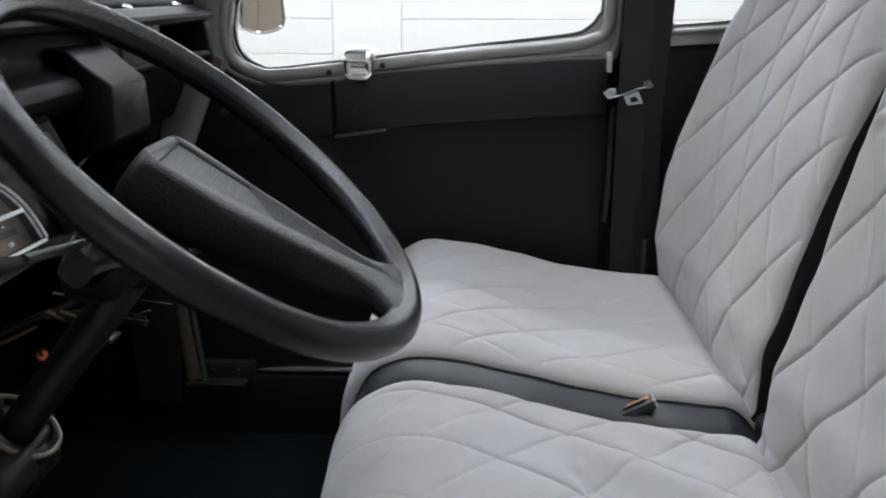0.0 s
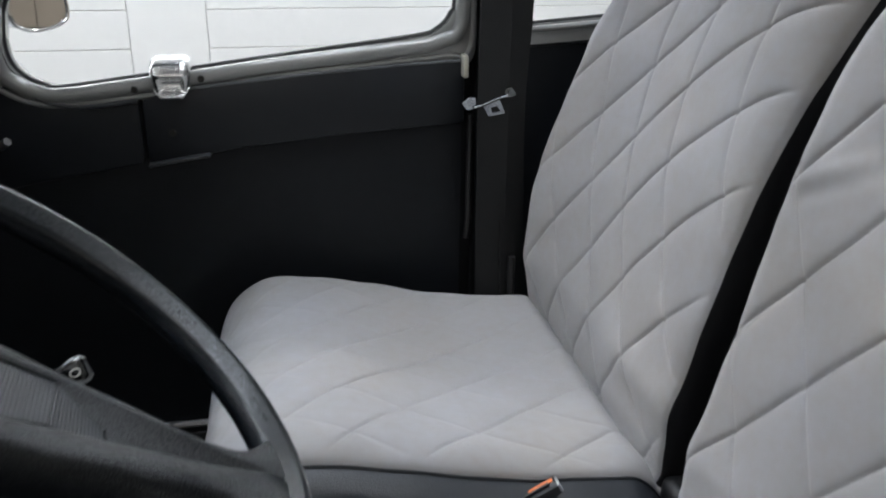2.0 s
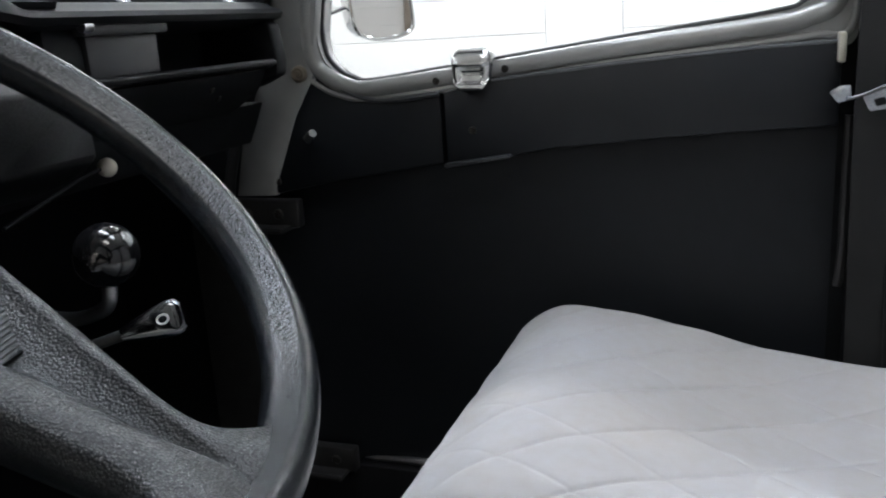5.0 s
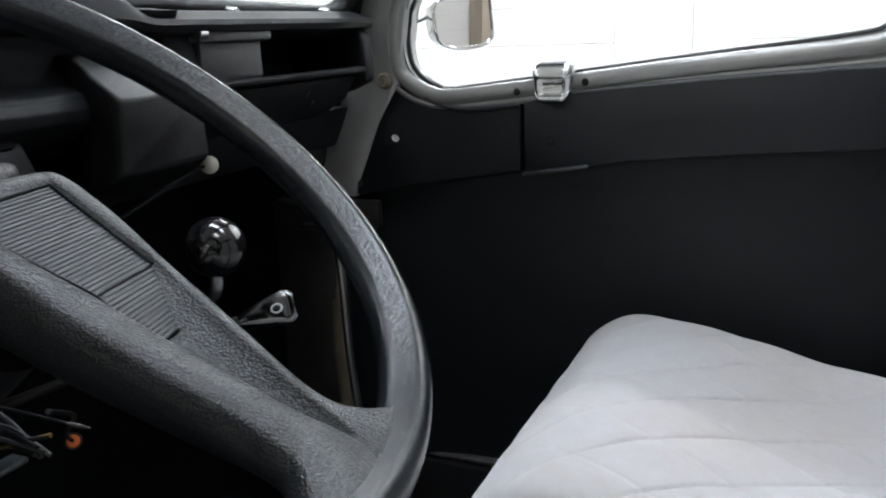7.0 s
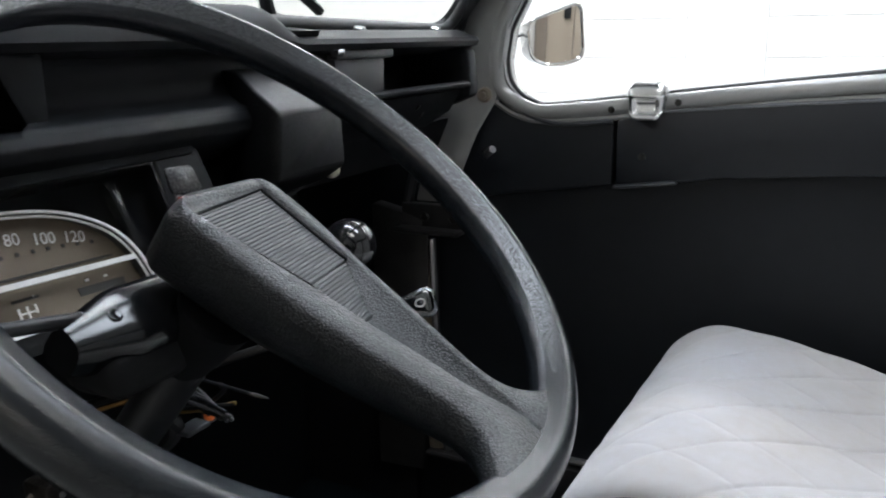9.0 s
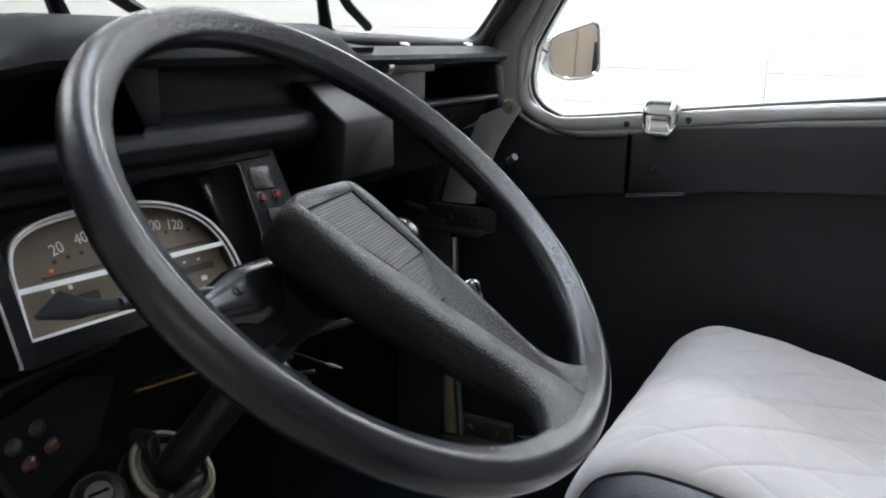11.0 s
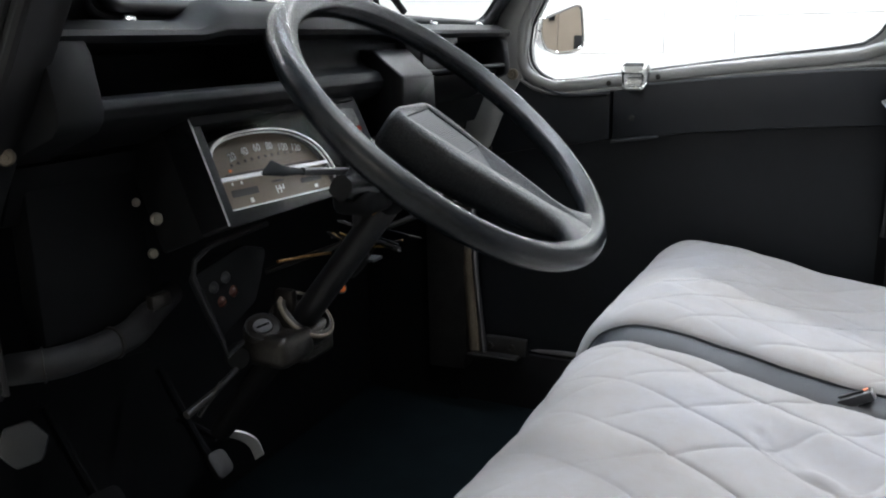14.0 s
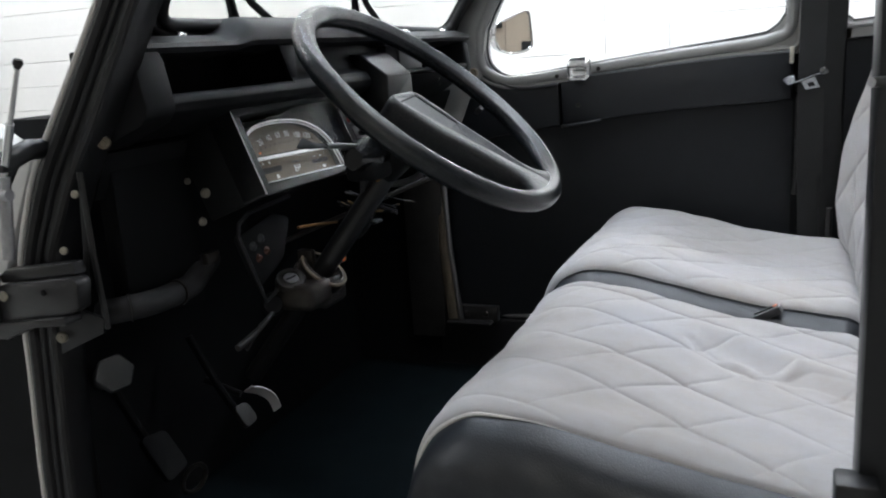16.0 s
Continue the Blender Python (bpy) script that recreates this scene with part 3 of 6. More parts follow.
part("front_pad", sheared(prism(fp, "y", 1.428, 1.452, 0.0025)), M_CARD, door, "curved black front trim panel")
part("pad_lip", sheared(tube([(p.x, 1.427, p.z) for p in front], 0.0034, 8)), M_EDGE, door, "folded trim edge")
mp = [(-0.228, 0.655), (-0.172, 0.666), (-0.014, 0.679), (0.14, 0.689), (0.224, 0.691), (0.224, 0.600), (0.05, 0.592), (-0.10, 0.581), (-0.144, 0.574), (-0.228, 0.563)]
part("main_pad", sheared(prism(mp, "y", 1.424, 1.452, 0.003)), M_PAD, door, "charcoal vinyl armrest strip")
part("pad_foot", sheared(prism([(-0.228, 0.567), (-0.146, 0.577), (-0.144, 0.573), (-0.228, 0.562)], "y", 1.412, 1.43, 0.0015)), M_EDGE, door, "folded lower lip")
part("pad_top_fold", sheared(tube([(-0.172, 1.426, 0.667), (-0.014, 1.426, 0.680), (0.14, 1.426, 0.690), (0.222, 1.426, 0.692)], 0.0026, 8)), M_FOLD, door, "upper lip with its highlight painted in")
for x, z in ((-0.193, 0.607), (-0.380, 0.672), (-0.466, 0.545)):
    screw(door, (x, (1.4235 if x > -0.2 else 1.4275) + 0.07 * x, z), (0, -1, 0), 0.005, M_CAST)
part("pull_pin", sheared(join(rod((-0.415, 1.425, 0.600), (-0.403, 1.408, 0.608), 0.004), rod((-0.408, 1.41, 0.604), (-0.396, 1.402, 0.612), 0.0055))), M_STEEL, door, "small bright metal pin")
for x, z in ((-0.236, 0.669), (-0.149, 0.680)):
    screw(door, (x, 1.4235 + 0.07 * x, z), (0, -1, 0), 0.005, M_CAST, "screw", "worn rusty screw")
# chrome window catch
def catch_shell():
    """A pressed chrome shell: folded lip above, scooped thumb rest below, rolled rim all round."""
    prof = [(1.452, 0.7065), (1.440, 0.7115), (1.431, 0.7118), (1.421, 0.7090), (1.412, 0.7040), (1.4060, 0.6970), (1.4030, 0.6900), (1.4035, 0.6860), (1.4075, 0.6835), (1.4110, 0.6785), (1.4105, 0.6720), (1.4075, 0.6675), (1.4040, 0.6645), (1.4020, 0.6615), (1.4030, 0.6580), (1.410, 0.6560), (1.44, 0.6565)]
    P = smooth_path([(0, y, z) for y, z in prof], 4)
    n, bm, rows = 40, bmesh.new(), []
    for k in range(n + 1):
        f = 2 * k / n - 1
        edge = min(1, (1 - abs(f)) / 0.50)
        dish = min(1, max(0, (0.70 - abs(f)) / 0.22))
        dish = dish * dish * (3 - 2 * dish)
        row = []
        for p in P:
            y, z = p.y, p.z
            if 0.665 < z < 0.695 and y > 1.404:
                y = 1.4045 + (y - 1.4045) * dish if y < 1.42 else y
            y += 0.012 * (1 - math.sqrt(max(0, 1 - (1 - edge) ** 2)))
            z = 0.687 + (z - 0.687) * (1 - 0.42 * (1 - edge) ** 2.6)
            row.append(bm.verts.new((-0.1870 + 0.0290 * f * (1 - 0.20 * (0.71 - p.z) / 0.05), y, z)))
        rows.append(row)
    for a, b in zip(rows, rows[1:]):
        for k in range(len(P) - 1):
            bm.faces.new((a[k], a[k + 1], b[k + 1], b[k]))
    return bm


catch = part("window_catch", sheared(catch_shell()), M_CATCH, door, "chrome window catch with a scooped thumb rest")
part("catch_back", sheared(box((-0.205, 1.424, 0.672), (-0.169, 1.445, 0.702), 0.004)), M_STEEL, catch)
part("buffer", sheared(box((0.2185, 1.405, 0.670), (0.226, 1.43, 0.702), 0.002)), M_IVORY, door, "cream striker buffer")

# ---- far centre pillar with belt
cp = root("pillar_centre", (0.27, 1.45, 0.3), "black trimmed centre pillar with a grey edge", "pillar", kind="structure")
part("post", box((0.2425, 1.452, -0.03), (0.318, 1.50, 1.18), 0.006), M_MATT, cp)
part("filler", box((0.222, 1.468, 0.10), (0.2425, 1.499, 1.18), 0.0), M_MATT, cp)
part("edge", tube(smooth_path([(0.236, 1.452, 0.61), (0.2365, 1.452, 0.50), (0.236, 1.452, 0.44), (0.233, 1.453, 0.41)], 4), 0.0055, 8, up=(0, 1, 0)), M_BRACKET, cp, "dark grey painted pillar edge")
part("buckle_post", rod((0.297, 1.405, 0.33), (0.297, 1.405, 0.392), 0.006), M_BRACKET, cp, "small metal anchor post")

belt = root("seat_belt", (0.26, 1.40, 0.1), "black seat belt hanging on the pillar with its metal tongue", "seat belt", "seat belts")


def ribbon(pts, width, thick, across):
    """A flat strap along points; width one for each point."""
    P, A = [Vector(p) for p in pts], Vector(across).normalized()
    bm = bmesh.new()
    rings = []
    for i, p in enumerate(P):
        d = (P[min(i + 1, len(P) - 1)] - P[max(i - 1, 0)]).normalized()
        n = d.cross(A).normalized()
        w = width[i] / 2 if isinstance(width, (list, tuple)) else width / 2
        rings.append([bm.verts.new(p + A * s * w + n * k * thick / 2) for s, k in ((-1, -1), (1, -1), (1, 1), (-1, 1))])
    for a, b in zip(rings, rings[1:]):
        for k in range(4):
            bm.faces.new((a[k], a[(k + 1) % 4], b[(k + 1) % 4], b[k]))
    bm.faces.new(rings[0][::-1]), bm.faces.new(rings[-1])
    return bm


part("webbing", ribbon(smooth_path([(0.262, 1.40, 1.15), (0.260, 1.40, 0.90), (0.259, 1.40, 0.76), (0.257, 1.395, 0.64), (0.259, 1.40, 0.5), (0.262, 1.41, 0.40), (0.266, 1.415, 0.20), (0.268, 1.42, 0.02)], 5), 0.046, 0.003, (1, 0.05, 0)), M_WEBBING, belt)
part("webbing", ribbon(smooth_path([(0.300, 1.41, 1.15), (0.297, 1.41, 0.80), (0.290, 1.41, 0.62), (0.296, 1.412, 0.45), (0.305, 1.415, 0.2), (0.31, 1.42, 0.02)], 5), 0.044, 0.003, (1, 0.35, 0)), M_WEBBING, belt)
tm = Matrix.Translation((0.2470, 1.384, 0.6425))
tong = part("tongue", prism(soft([(-0.0396, 0.0), (-0.0290, 0.0068), (-0.0190, 0.0074), (-0.0185, 0.001), (-0.0170, -0.0074), (-0.0307, -0.0110)], 0.0020, 3), "y", -0.003, 0.001, 0.0008), M_TONGUE, belt, "bent steel belt tongue")
bar = tube(smooth_path([(-0.022, -0.004, -0.0072), (-0.008, -0.0045, -0.0035), (0.012, -0.0045, 0.0045), (0.027, -0.004, 0.0085)], 5), 0.0022, 10)
wing = prism(soft([(0.0240, 0.0185), (0.0325, 0.0214), (0.0410, 0.0105), (0.0325, 0.0062), (0.0225, 0.0070)], 0.0030, 3), "y", -0.004, 0.0, 0.0010)
blade = holed_plate(soft([(-0.0075, -0.0050), (0.0002, -0.0205), (0.0250, -0.0165), (0.0160, 0.0035)], 0.0028, 3), soft([(0.0030, -0.0085), (0.0062, -0.0155), (0.0175, -0.0130), (0.0125, -0.0055)], 0.0008, 3), "y", -0.0035, -0.0012)
for name, shape, mt, label in (("slot_bar", bar, M_DIMCHROME, "dark slot bar"), ("wing", wing, M_DIMCHROME, "dull folded end"), ("blade", blade, M_TONGUE, "steel blade with a square hole")):
    part(name, shape, mt, tong, label).data.transform(tm)
tong.data.transform(tm)

# ---- far rear door
rd = root("door_2", (0.6, 1.46, 0.1), "grey rear car door with black card and a window", "door", kind="structure")
RW = [(0.328, 0.745), (0.34, 0.742), (0.70, 0.772), (0.90, 0.79), (0.93, 0.81), (0.93, 1.06), (0.90, 1.11), (0.36, 1.13), (0.33, 1.12), (0.313, 1.08), (0.308, 0.80), (0.313, 0.757)]
RO = [(0.325, 0.712), (0.34, 0.712), (0.70, 0.735), (0.93, 0.75), (0.97, 0.78), (0.97, 1.08), (0.92, 1.14), (0.36, 1.16), (0.31, 1.15), (0.290, 1.08), (0.288, 0.78), (0.290, 0.715)]
rwi = [(p.x, p.y) for p in smooth_path([(*p, 0) for p in RW], 4, True)]
rwo = [(p.x, p.y) for p in smooth_path([(*p, 0) for p in RO], 4, True)]
part("frame", bevelled(holed_plate(rwo, rwi, "y", 1.455, 1.49), 0.003), M_PAINT, rd)
part("bead", tube([(a[0] * 0.75 + b[0] * 0.25, 1.454, a[1] * 0.75 + b[1] * 0.25) for a, b in zip(rwi, rwo)], 0.005, 8, True, up=(0, 1, 0)), M_PAINT, rd)
part("glass_seal", tube([(a[0], 1.462, a[1]) for a in rwi], 0.004, 8, True, up=(0, 1, 0)), M_RUBBER, rd, "thin black glass seal")
pn = part("pane", prism(rwi, "y", 1.472, 1.476), M_GLASS, rd, "clear rear side glass")
pn.visible_shadow = False
part("card", prism([(0.318, 0.12), (1.3, 0.12), (1.3, 0.76), (0.97, 0.745), (0.318, 0.710)], "y", 1.462, 1.484), M_CARD, rd, "black rear door card")
part("card_lip", tube([(0.318, 1.46, 0.709), (0.97, 1.46, 0.744)], 0.003, 8), M_PAD, rd, "dark trim edge")

# ---- windscreen and scuttle
ws = root("window_1", (-0.46, 0.87, 0.787), "raked car windscreen in a black rubber frame", "windscreen", kind="structure")
WS0, WST, WSN = Vector((-0.455, 0, 0.787)), Vector((0.617, 0, 0.787)), Vector((0.787, 0, -0.617))
def softened(outline, radii, n=6):
    """A closed outline with a radius for each corner."""
    out, k = [], len(outline)
    for i in range(k):
        p, a, b = Vector(outline[i]), Vector(outline[i - 1]), Vector(outline[(i + 1) % k])
        u, v = p + (a - p).normalized() * radii[i], p + (b - p).normalized() * radii[i]
        for j in range(n + 1):
            t = j / n
            out.append(tuple(u * (1 - t) ** 2 + p * 2 * t * (1 - t) + v * t * t))
    return out
hole = softened([(0.425, 0.008), (0.84, 0.002), (1.362, -0.010), (1.275, 0.455), (0.84, 0.458), (0.455, 0.455)], [0.045, 0.1, 0.035, 0.05, 0.1, 0.05])
rim_o = softened([(0.345, -0.028), (0.84, -0.028), (1.425, -0.030), (1.40, 0.480), (0.84, 0.482), (0.365, 0.480)], [0.02, 0.1, 0.02, 0.03, 0.1, 0.03])
wsm = Matrix((WSN, (0, 1, 0), WST)).transposed().to_4x4()
wsm.translation = WS0
fr_ = holed_plate(rim_o, hole, "x", -0.010, 0.006)
fr_.transform(wsm)
part("screen_frame", bevelled(fr_, 0.003), M_BLACK, ws, "black painted screen surround")
part("rubber_frame", tube([wsm @ Vector((0.006, y, c)) for y, c in hole], 0.0075, 10, True, up=tuple(WSN)), M_RUBBER, ws, "black rubber glazing seal")
part("rubber_frame", tube([wsm @ Vector((0.007, y + (0.012 if y > 1.2 else -0.012 if y < 0.6 else 0), c - 0.011)) for y, c in hole if c < 0.4], 0.004, 8, False, up=tuple(WSN)), M_RUBBER, ws, "rubber sealing lip")
gp = prism(hole, "x", -0.003, 0.0)
gp.transform(wsm)
sg = part("pane", gp, M_SCREEN, ws, "clear flat windscreen glass", smooth=False)
sg.visible_shadow = False
part("header", box((-0.20, 0.30, 1.155), (-0.13, 1.44, 1.195), 0.006), M_BLACK, ws, "black screen header rail")
thing("wall_scuttle", prism([(-0.515, 0.762), (-0.535, 0.765), (-0.66, 0.71), (-0.66, 0.62), (-0.515, 0.62)], "y", 0.56, 1.12, 0.004), M_BLACK, "black painted scuttle below the windscreen", "bodywork", kind="structure")
thing("bonnet", prism([(0.45, 0.25), (0.47, 0.46), (0.58, 0.57), (0.70, 0.63), (0.84, 0.65), (0.98, 0.63), (1.10, 0.57), (1.21, 0.46), (1.23, 0.25)], "x", -1.75, -0.80, 0.03, 3), M_PAINTLIGHT, "pale grey painted rounded car bonnet", "bonnet", kind="structure")


def wiper(y, z):
    """A wiper lying low on the outside of the glass: two arms and a blade, all leaning the same way."""
    w = root("wiper", (-0.490, y, z), "black windscreen wiper at rest on the glass", "wiper", "windscreen wipers")
    part("arm", tube([(-0.495, y + 0.012, z - 0.012), (-0.482, y - 0.012, z + 0.016), (-0.465, y - 0.045, z + 0.050)], [0.009, 0.007, 0.006], 8), M_BLACK, w)
    part("blade", tube([(-0.492, y + 0.098, z + 0.002), (-0.478, y + 0.03, z + 0.026), (-0.455, y - 0.055, z + 0.066)], 0.006, 6), M_RUBBER, w)
    part("bridge", tube([(-0.488, y + 0.070, z + 0.014), (-0.474, y + 0.015, z + 0.036), (-0.458, y - 0.04, z + 0.062)], 0.004, 6), M_BLACK, w)
    part("pivot", lathe([(0, 0.02), (0.009, 0.02), (0.012, 0.0), (0, 0)], 14, facing((-0.498, y + 0.014, z - 0.02), (0.3, 0, 1))), M_BLACK, w)


for wy in (0.645, 1.005):
    wiper(wy, 0.796)

# outside mirror by the far door
mr = root("door_mirror", (-0.39, 1.62, 0.76), "chrome-backed round-cornered outside mirror on a thin arm", "mirror")
mo = [(-0.058, 0.020), (0.051, 0.053), (0.063, -0.037), (0.030, -0.0480), (-0.018, -0.0490), (-0.048, -0.036)]
mm = Matrix.Translation((-0.402, 1.640, 0.768)) @ pose(0, 0, 0, 2, 0, 57)
shell = bevelled(prism(soft(mo, 0.017, 7), "y", 0.0, 0.022, 0), 0.006)
shell.transform(mm)
part("shell", shell, M_CHROME, mr)
face = prism(soft([(x * 0.93, z * 0.93) for x, z in mo], 0.0155, 7), "y", -0.0015, 0.002, 0)
face.transform(mm)
part("mirror_glass", face, M_MIRROR, mr, "mirror glass")
part("rim", tube([mm @ Vector((x, -0.001, z)) for x, z in soft(mo, 0.017, 7)], 0.0030, 8, True), M_CHROME, mr, "chrome rim")
part("arm", tube(smooth_path([mm @ Vector((-0.045, 0.006, 0.005)), (-0.475, 1.585, 0.757), (-0.515, 1.50, 0.742), (-0.470, 1.440, 0.735)], 5), 0.003, 8), M_CHROME, mr, "thin chrome arm")

# ---------------------------------------------------------------- dashboard
dash = root("dashboard", (-0.45, 0.84, 0.70), "moulded dark grey plastic dashboard with open trays and a central box", "dashboard")
# rounded top ledge, higher behind the wheel; its section changes along its length
def ledge_top(y):
    t = min(max((y - 0.515) / 0.05, 0), 1) * (1 - min(max((y - 0.905) / 0.045, 0), 1))
    return 0.775 + 0.022 * t * t * (3 - 2 * t)
bm = bmesh.new()
rings = []
for k in range(121):
    y = 0.335 + (1.336 - 0.335) * k / 120
    zt = ledge_top(y)
    zl = 0.775 + 0.25 * (zt - 0.775)
    prof = [(-0.462, zl - 0.03), (-0.460, zt - 0.004), (-0.452, zt), (-0.432, zt + 0.001), (-0.420, zt - 0.002), (-0.410, zt - 0.007), (-0.402, 0.5 * (zt + zl) - 0.008), (-0.3985, zl - 0.013), (-0.402, zl - 0.019), (-0.415, zl - 0.022)]
    rings.append([bm.verts.new((x, y, z)) for x, z in prof])
for a, b in zip(rings, rings[1:]):
    for k in range(len(a)):
        q = (k + 1) % len(a)
        bm.faces.new((a[k], b[k], b[q], a[q]))
bm.faces.new(rings[0]), bm.faces.new(rings[-1][::-1])
part("top_ledge", bm, M_DASH, dash)
# lower rolled lip under the trays
part("tray_lip", bevelled(prism([(-0.50, 0.655), (-0.50, 0.703), (-0.408, 0.7115), (-0.400, 0.712), (-0.393, 0.709), (-0.389, 0.702), (-0.391, 0.693), (-0.400, 0.684), (-0.425, 0.675), (-0.46, 0.660)], "y", 0.352, 0.960), 0.0015), M_DASH, dash)
part("tray_lip", prism([(-0.50, 0.700), (-0.412, 0.7095), (-0.405, 0.710), (-0.401, 0.7075), (-0.4015, 0.703), (-0.410, 0.700)], "y", 0.955, 1.318, 0.001), M_DASH, dash, "thin rolled tray edge")
part("lower_fascia", prism([(-0.50, 0.699), (-0.412, 0.699), (-0.430, 0.670), (-0.478, 0.642), (-0.50, 0.632)], "y", 0.965, 1.310, 0.003), M_MATT, dash, "black lower fascia")
for y, z in ((1.205, 0.683), (1.225, 0.672)):
    screw(dash, (-0.422 if z > 0.68 else -0.429, y, z), (1, 0, -0.6), 0.004, M_CAST)
# tray backs, ends and the closed middle
part("tray_back", join(box((-0.52, 0.37, 0.695), (-0.505, 1.336, 0.764), 0.002), box((-0.52, 0.37, 0.752), (-0.44, 1.336, 0.764), 0.002)), M_MATT, dash)
part("end_cheek", prism([(-0.505, 0.650), (-0.46, 0.657), (-0.425, 0.672), (-0.399, 0.682), (-0.390, 0.692), (-0.388, 0.702), (-0.391, 0.72), (-0.396, 0.748), (-0.405, 0.766), (-0.43, 0.774), (-0.448, 0.772), (-0.505, 0.69)], "y", 0.332, 0.380, 0.004, 2), M_DASH, dash)
part("end_cheek", prism([(-0.505, 0.660), (-0.43, 0.678), (-0.402, 0.690), (-0.400, 0.705), (-0.405, 0.748), (-0.43, 0.765), (-0.505, 0.765)], "y", 1.312, 1.338, 0.004), M_DASH, dash)
mid = prism([(-0.505, 0.70), (-0.4, 0.700)] + [(p.x, p.y) for p in smooth_path([(-0.3915, 0.7045, 0), (-0.396, 0.7125, 0), (-0.408, 0.7165, 0), (-0.422, 0.722, 0), (-0.432, 0.734, 0), (-0.434, 0.748, 0), (-0.426, 0.762, 0), (-0.412, 0.770, 0)], 4)] + [(-0.41, 0.775), (-0.505, 0.785)], "y", 0.632, 0.985)
def slanted(bm, y_end):
    """Slants the near end so that its side wall runs away from the driver."""
    for v in bm.verts:
        if v.co.y < y_end:
            v.co.y += max(0, 1.25 * (-0.395 - v.co.x))
    return bm
part("middle_panel", slanted(mid, 0.70), M_DASH, dash, "concave panel behind the wheel")
# slanted corner between tray and middle
part("tray_corner", slanted(prism([(0.632, 0.710), (0.665, 0.710), (0.665, 0.765), (0.604, 0.765)], "x", -0.505, -0.408, 0.003), 0.64), M_DASH, dash)
part("tray_corner", prism([(0.97, 0.765), (0.97, 0.708), (1.035, 0.708), (1.0, 0.765)], "x", -0.505, -0.418, 0.003), M_DASH, dash)
# drop panel under the lip, far forward and dark
part("under_panel", prism([(-0.60, 0.60), (-0.60, 0.695), (-0.502, 0.695), (-0.502, 0.654), (-0.465, 0.654), (-0.48, 0.62), (-0.49, 0.60)], "y", 0.345, 1.38, 0.004), M_MATT, dash, "black underside of the dashboard")
# central box
cb = bmesh.new()
sect = [(-0.44, 0.868, 0.742, 0.618), (-0.408, 0.855, 0.7405, 0.628), (-0.402, 0.853, 0.738, 0.630), (-0.387, 0.850, 0.7265, 0.636), (-0.372, 0.851, 0.7150, 0.644), (-0.3645, 0.852, 0.7092, 0.649), (-0.3625, 0.853, 0.7070, 0.651), (-0.3615, 0.854, 0.7040, 0.654)]
cr = []
for x, y0, zt, zb in sect:
    y1 = 0.958 - (x + 0.44) * 0.2
    prof = soft([(y0 - 0.004, zb), (y0, zt), (y1, zt), (y1 + 0.004, zb)], 0.0040, 4)
    cr.append([cb.verts.new((x, y, z)) for y, z in prof])
for a, b in zip(cr, cr[1:]):
    for k in range(len(a)):
        q = (k + 1) % len(a)
        cb.faces.new((a[k], a[q], b[q], b[k]))
cb.faces.new(cr[0]), cb.faces.new(cr[-1][::-1])
part("centre_box", cb, M_BOX, dash, "boxy plastic ventilation housing")
for y in (0.464, 1.10, 1.284):
    screw(dash, (-0.437, y, ledge_top(y) + 0.002), (0.2, 0, 1), 0.0075, M_CATCH, "screw", "bright screw")

part("cowl", prism([(-0.53, 0.755), (-0.53, 0.760), (-0.500, 0.766), (-0.470, 0.770), (-0.455, 0.770), (-0.455, 0.755)], "y", 0.43, 1.352, 0.003), M_MATT, dash, "black strip along the foot of the screen")

ash = root("ashtray", (-0.43, 1.06, 0.705), "dark grey lidded ashtray box standing in the dashboard tray", "ashtray")
part("body", box((-0.455, 1.014, 0.708), (-0.413, 1.112, 0.748), 0.003), M_DASHLIGHT, ash)
part("lid", join(box((-0.46, 1.006, 0.746), (-0.405, 1.121, 0.757), 0.003)), M_DASHLIGHT, ash, "overhanging lid")
part("hinge_pin", rod((-0.406, 1.003, 0.754), (-0.406, 1.014, 0.754), 0.005), M_STEEL, ash)

# ---------------------------------------------------------------- instrument cluster
TL, BL = Vector((-0.405, 0.494, 0.686)), Vector((-0.367, 0.494, 0.588))
PV = (TL - BL).normalized()
PN = Vector((PV.z, 0, -PV.x))
PH = (TL - BL).length
def panel(u, v, d=0.0):
    """A place on the slanted instrument face: u across from its left edge, v up, d proud of it."""
    return BL + Vector((0, u, 0)) + PV * v + PN * d
def panel_prism(outline, d0, d1, bev=0):
    bm = prism(outline, "z", d0, d1, bev)
    m = Matrix(((0, PV.x, PN.x, BL.x), (1, PV.y, PN.y, BL.y), (0, PV.z, PN.z, BL.z), (0, 0, 0, 1)))
    bm.transform(m)
    return bm
cl = root("instrument_cluster", tuple(panel(0.12, 0, -0.05)), "black instrument housing with a brown speedometer face and bright trim", "instrument panel")
W1 = 0.248
pm = Matrix(((0, PV.x, PN.x, BL.x), (1, PV.y, PN.y, BL.y), (0, PV.z, PN.z, BL.z), (0, 0, 0, 1)))
fo = rounded_rect(-0.006, W1, -0.009, PH, 0.004, 2)
fi = rounded_rect(0.008, W1 - 0.003, -0.003, PH - 0.010, 0.003, 2)
bm = holed_plate(fo, fi, "z", -0.032, 0.004)
bm.transform(pm)
part("bezel", bm, M_SATIN, cl, "black bezel", smooth=False)
# The highlight down the left bezel edge is drawn as a thin steel tube.
part("bezel_edge", tube([panel(-0.0045, v, 0.0035) for v in (-0.007, 0.03, 0.07, PH - 0.002)], 0.0013, 8), M_STEEL, cl, "bright tube for the highlight on the bezel edge")
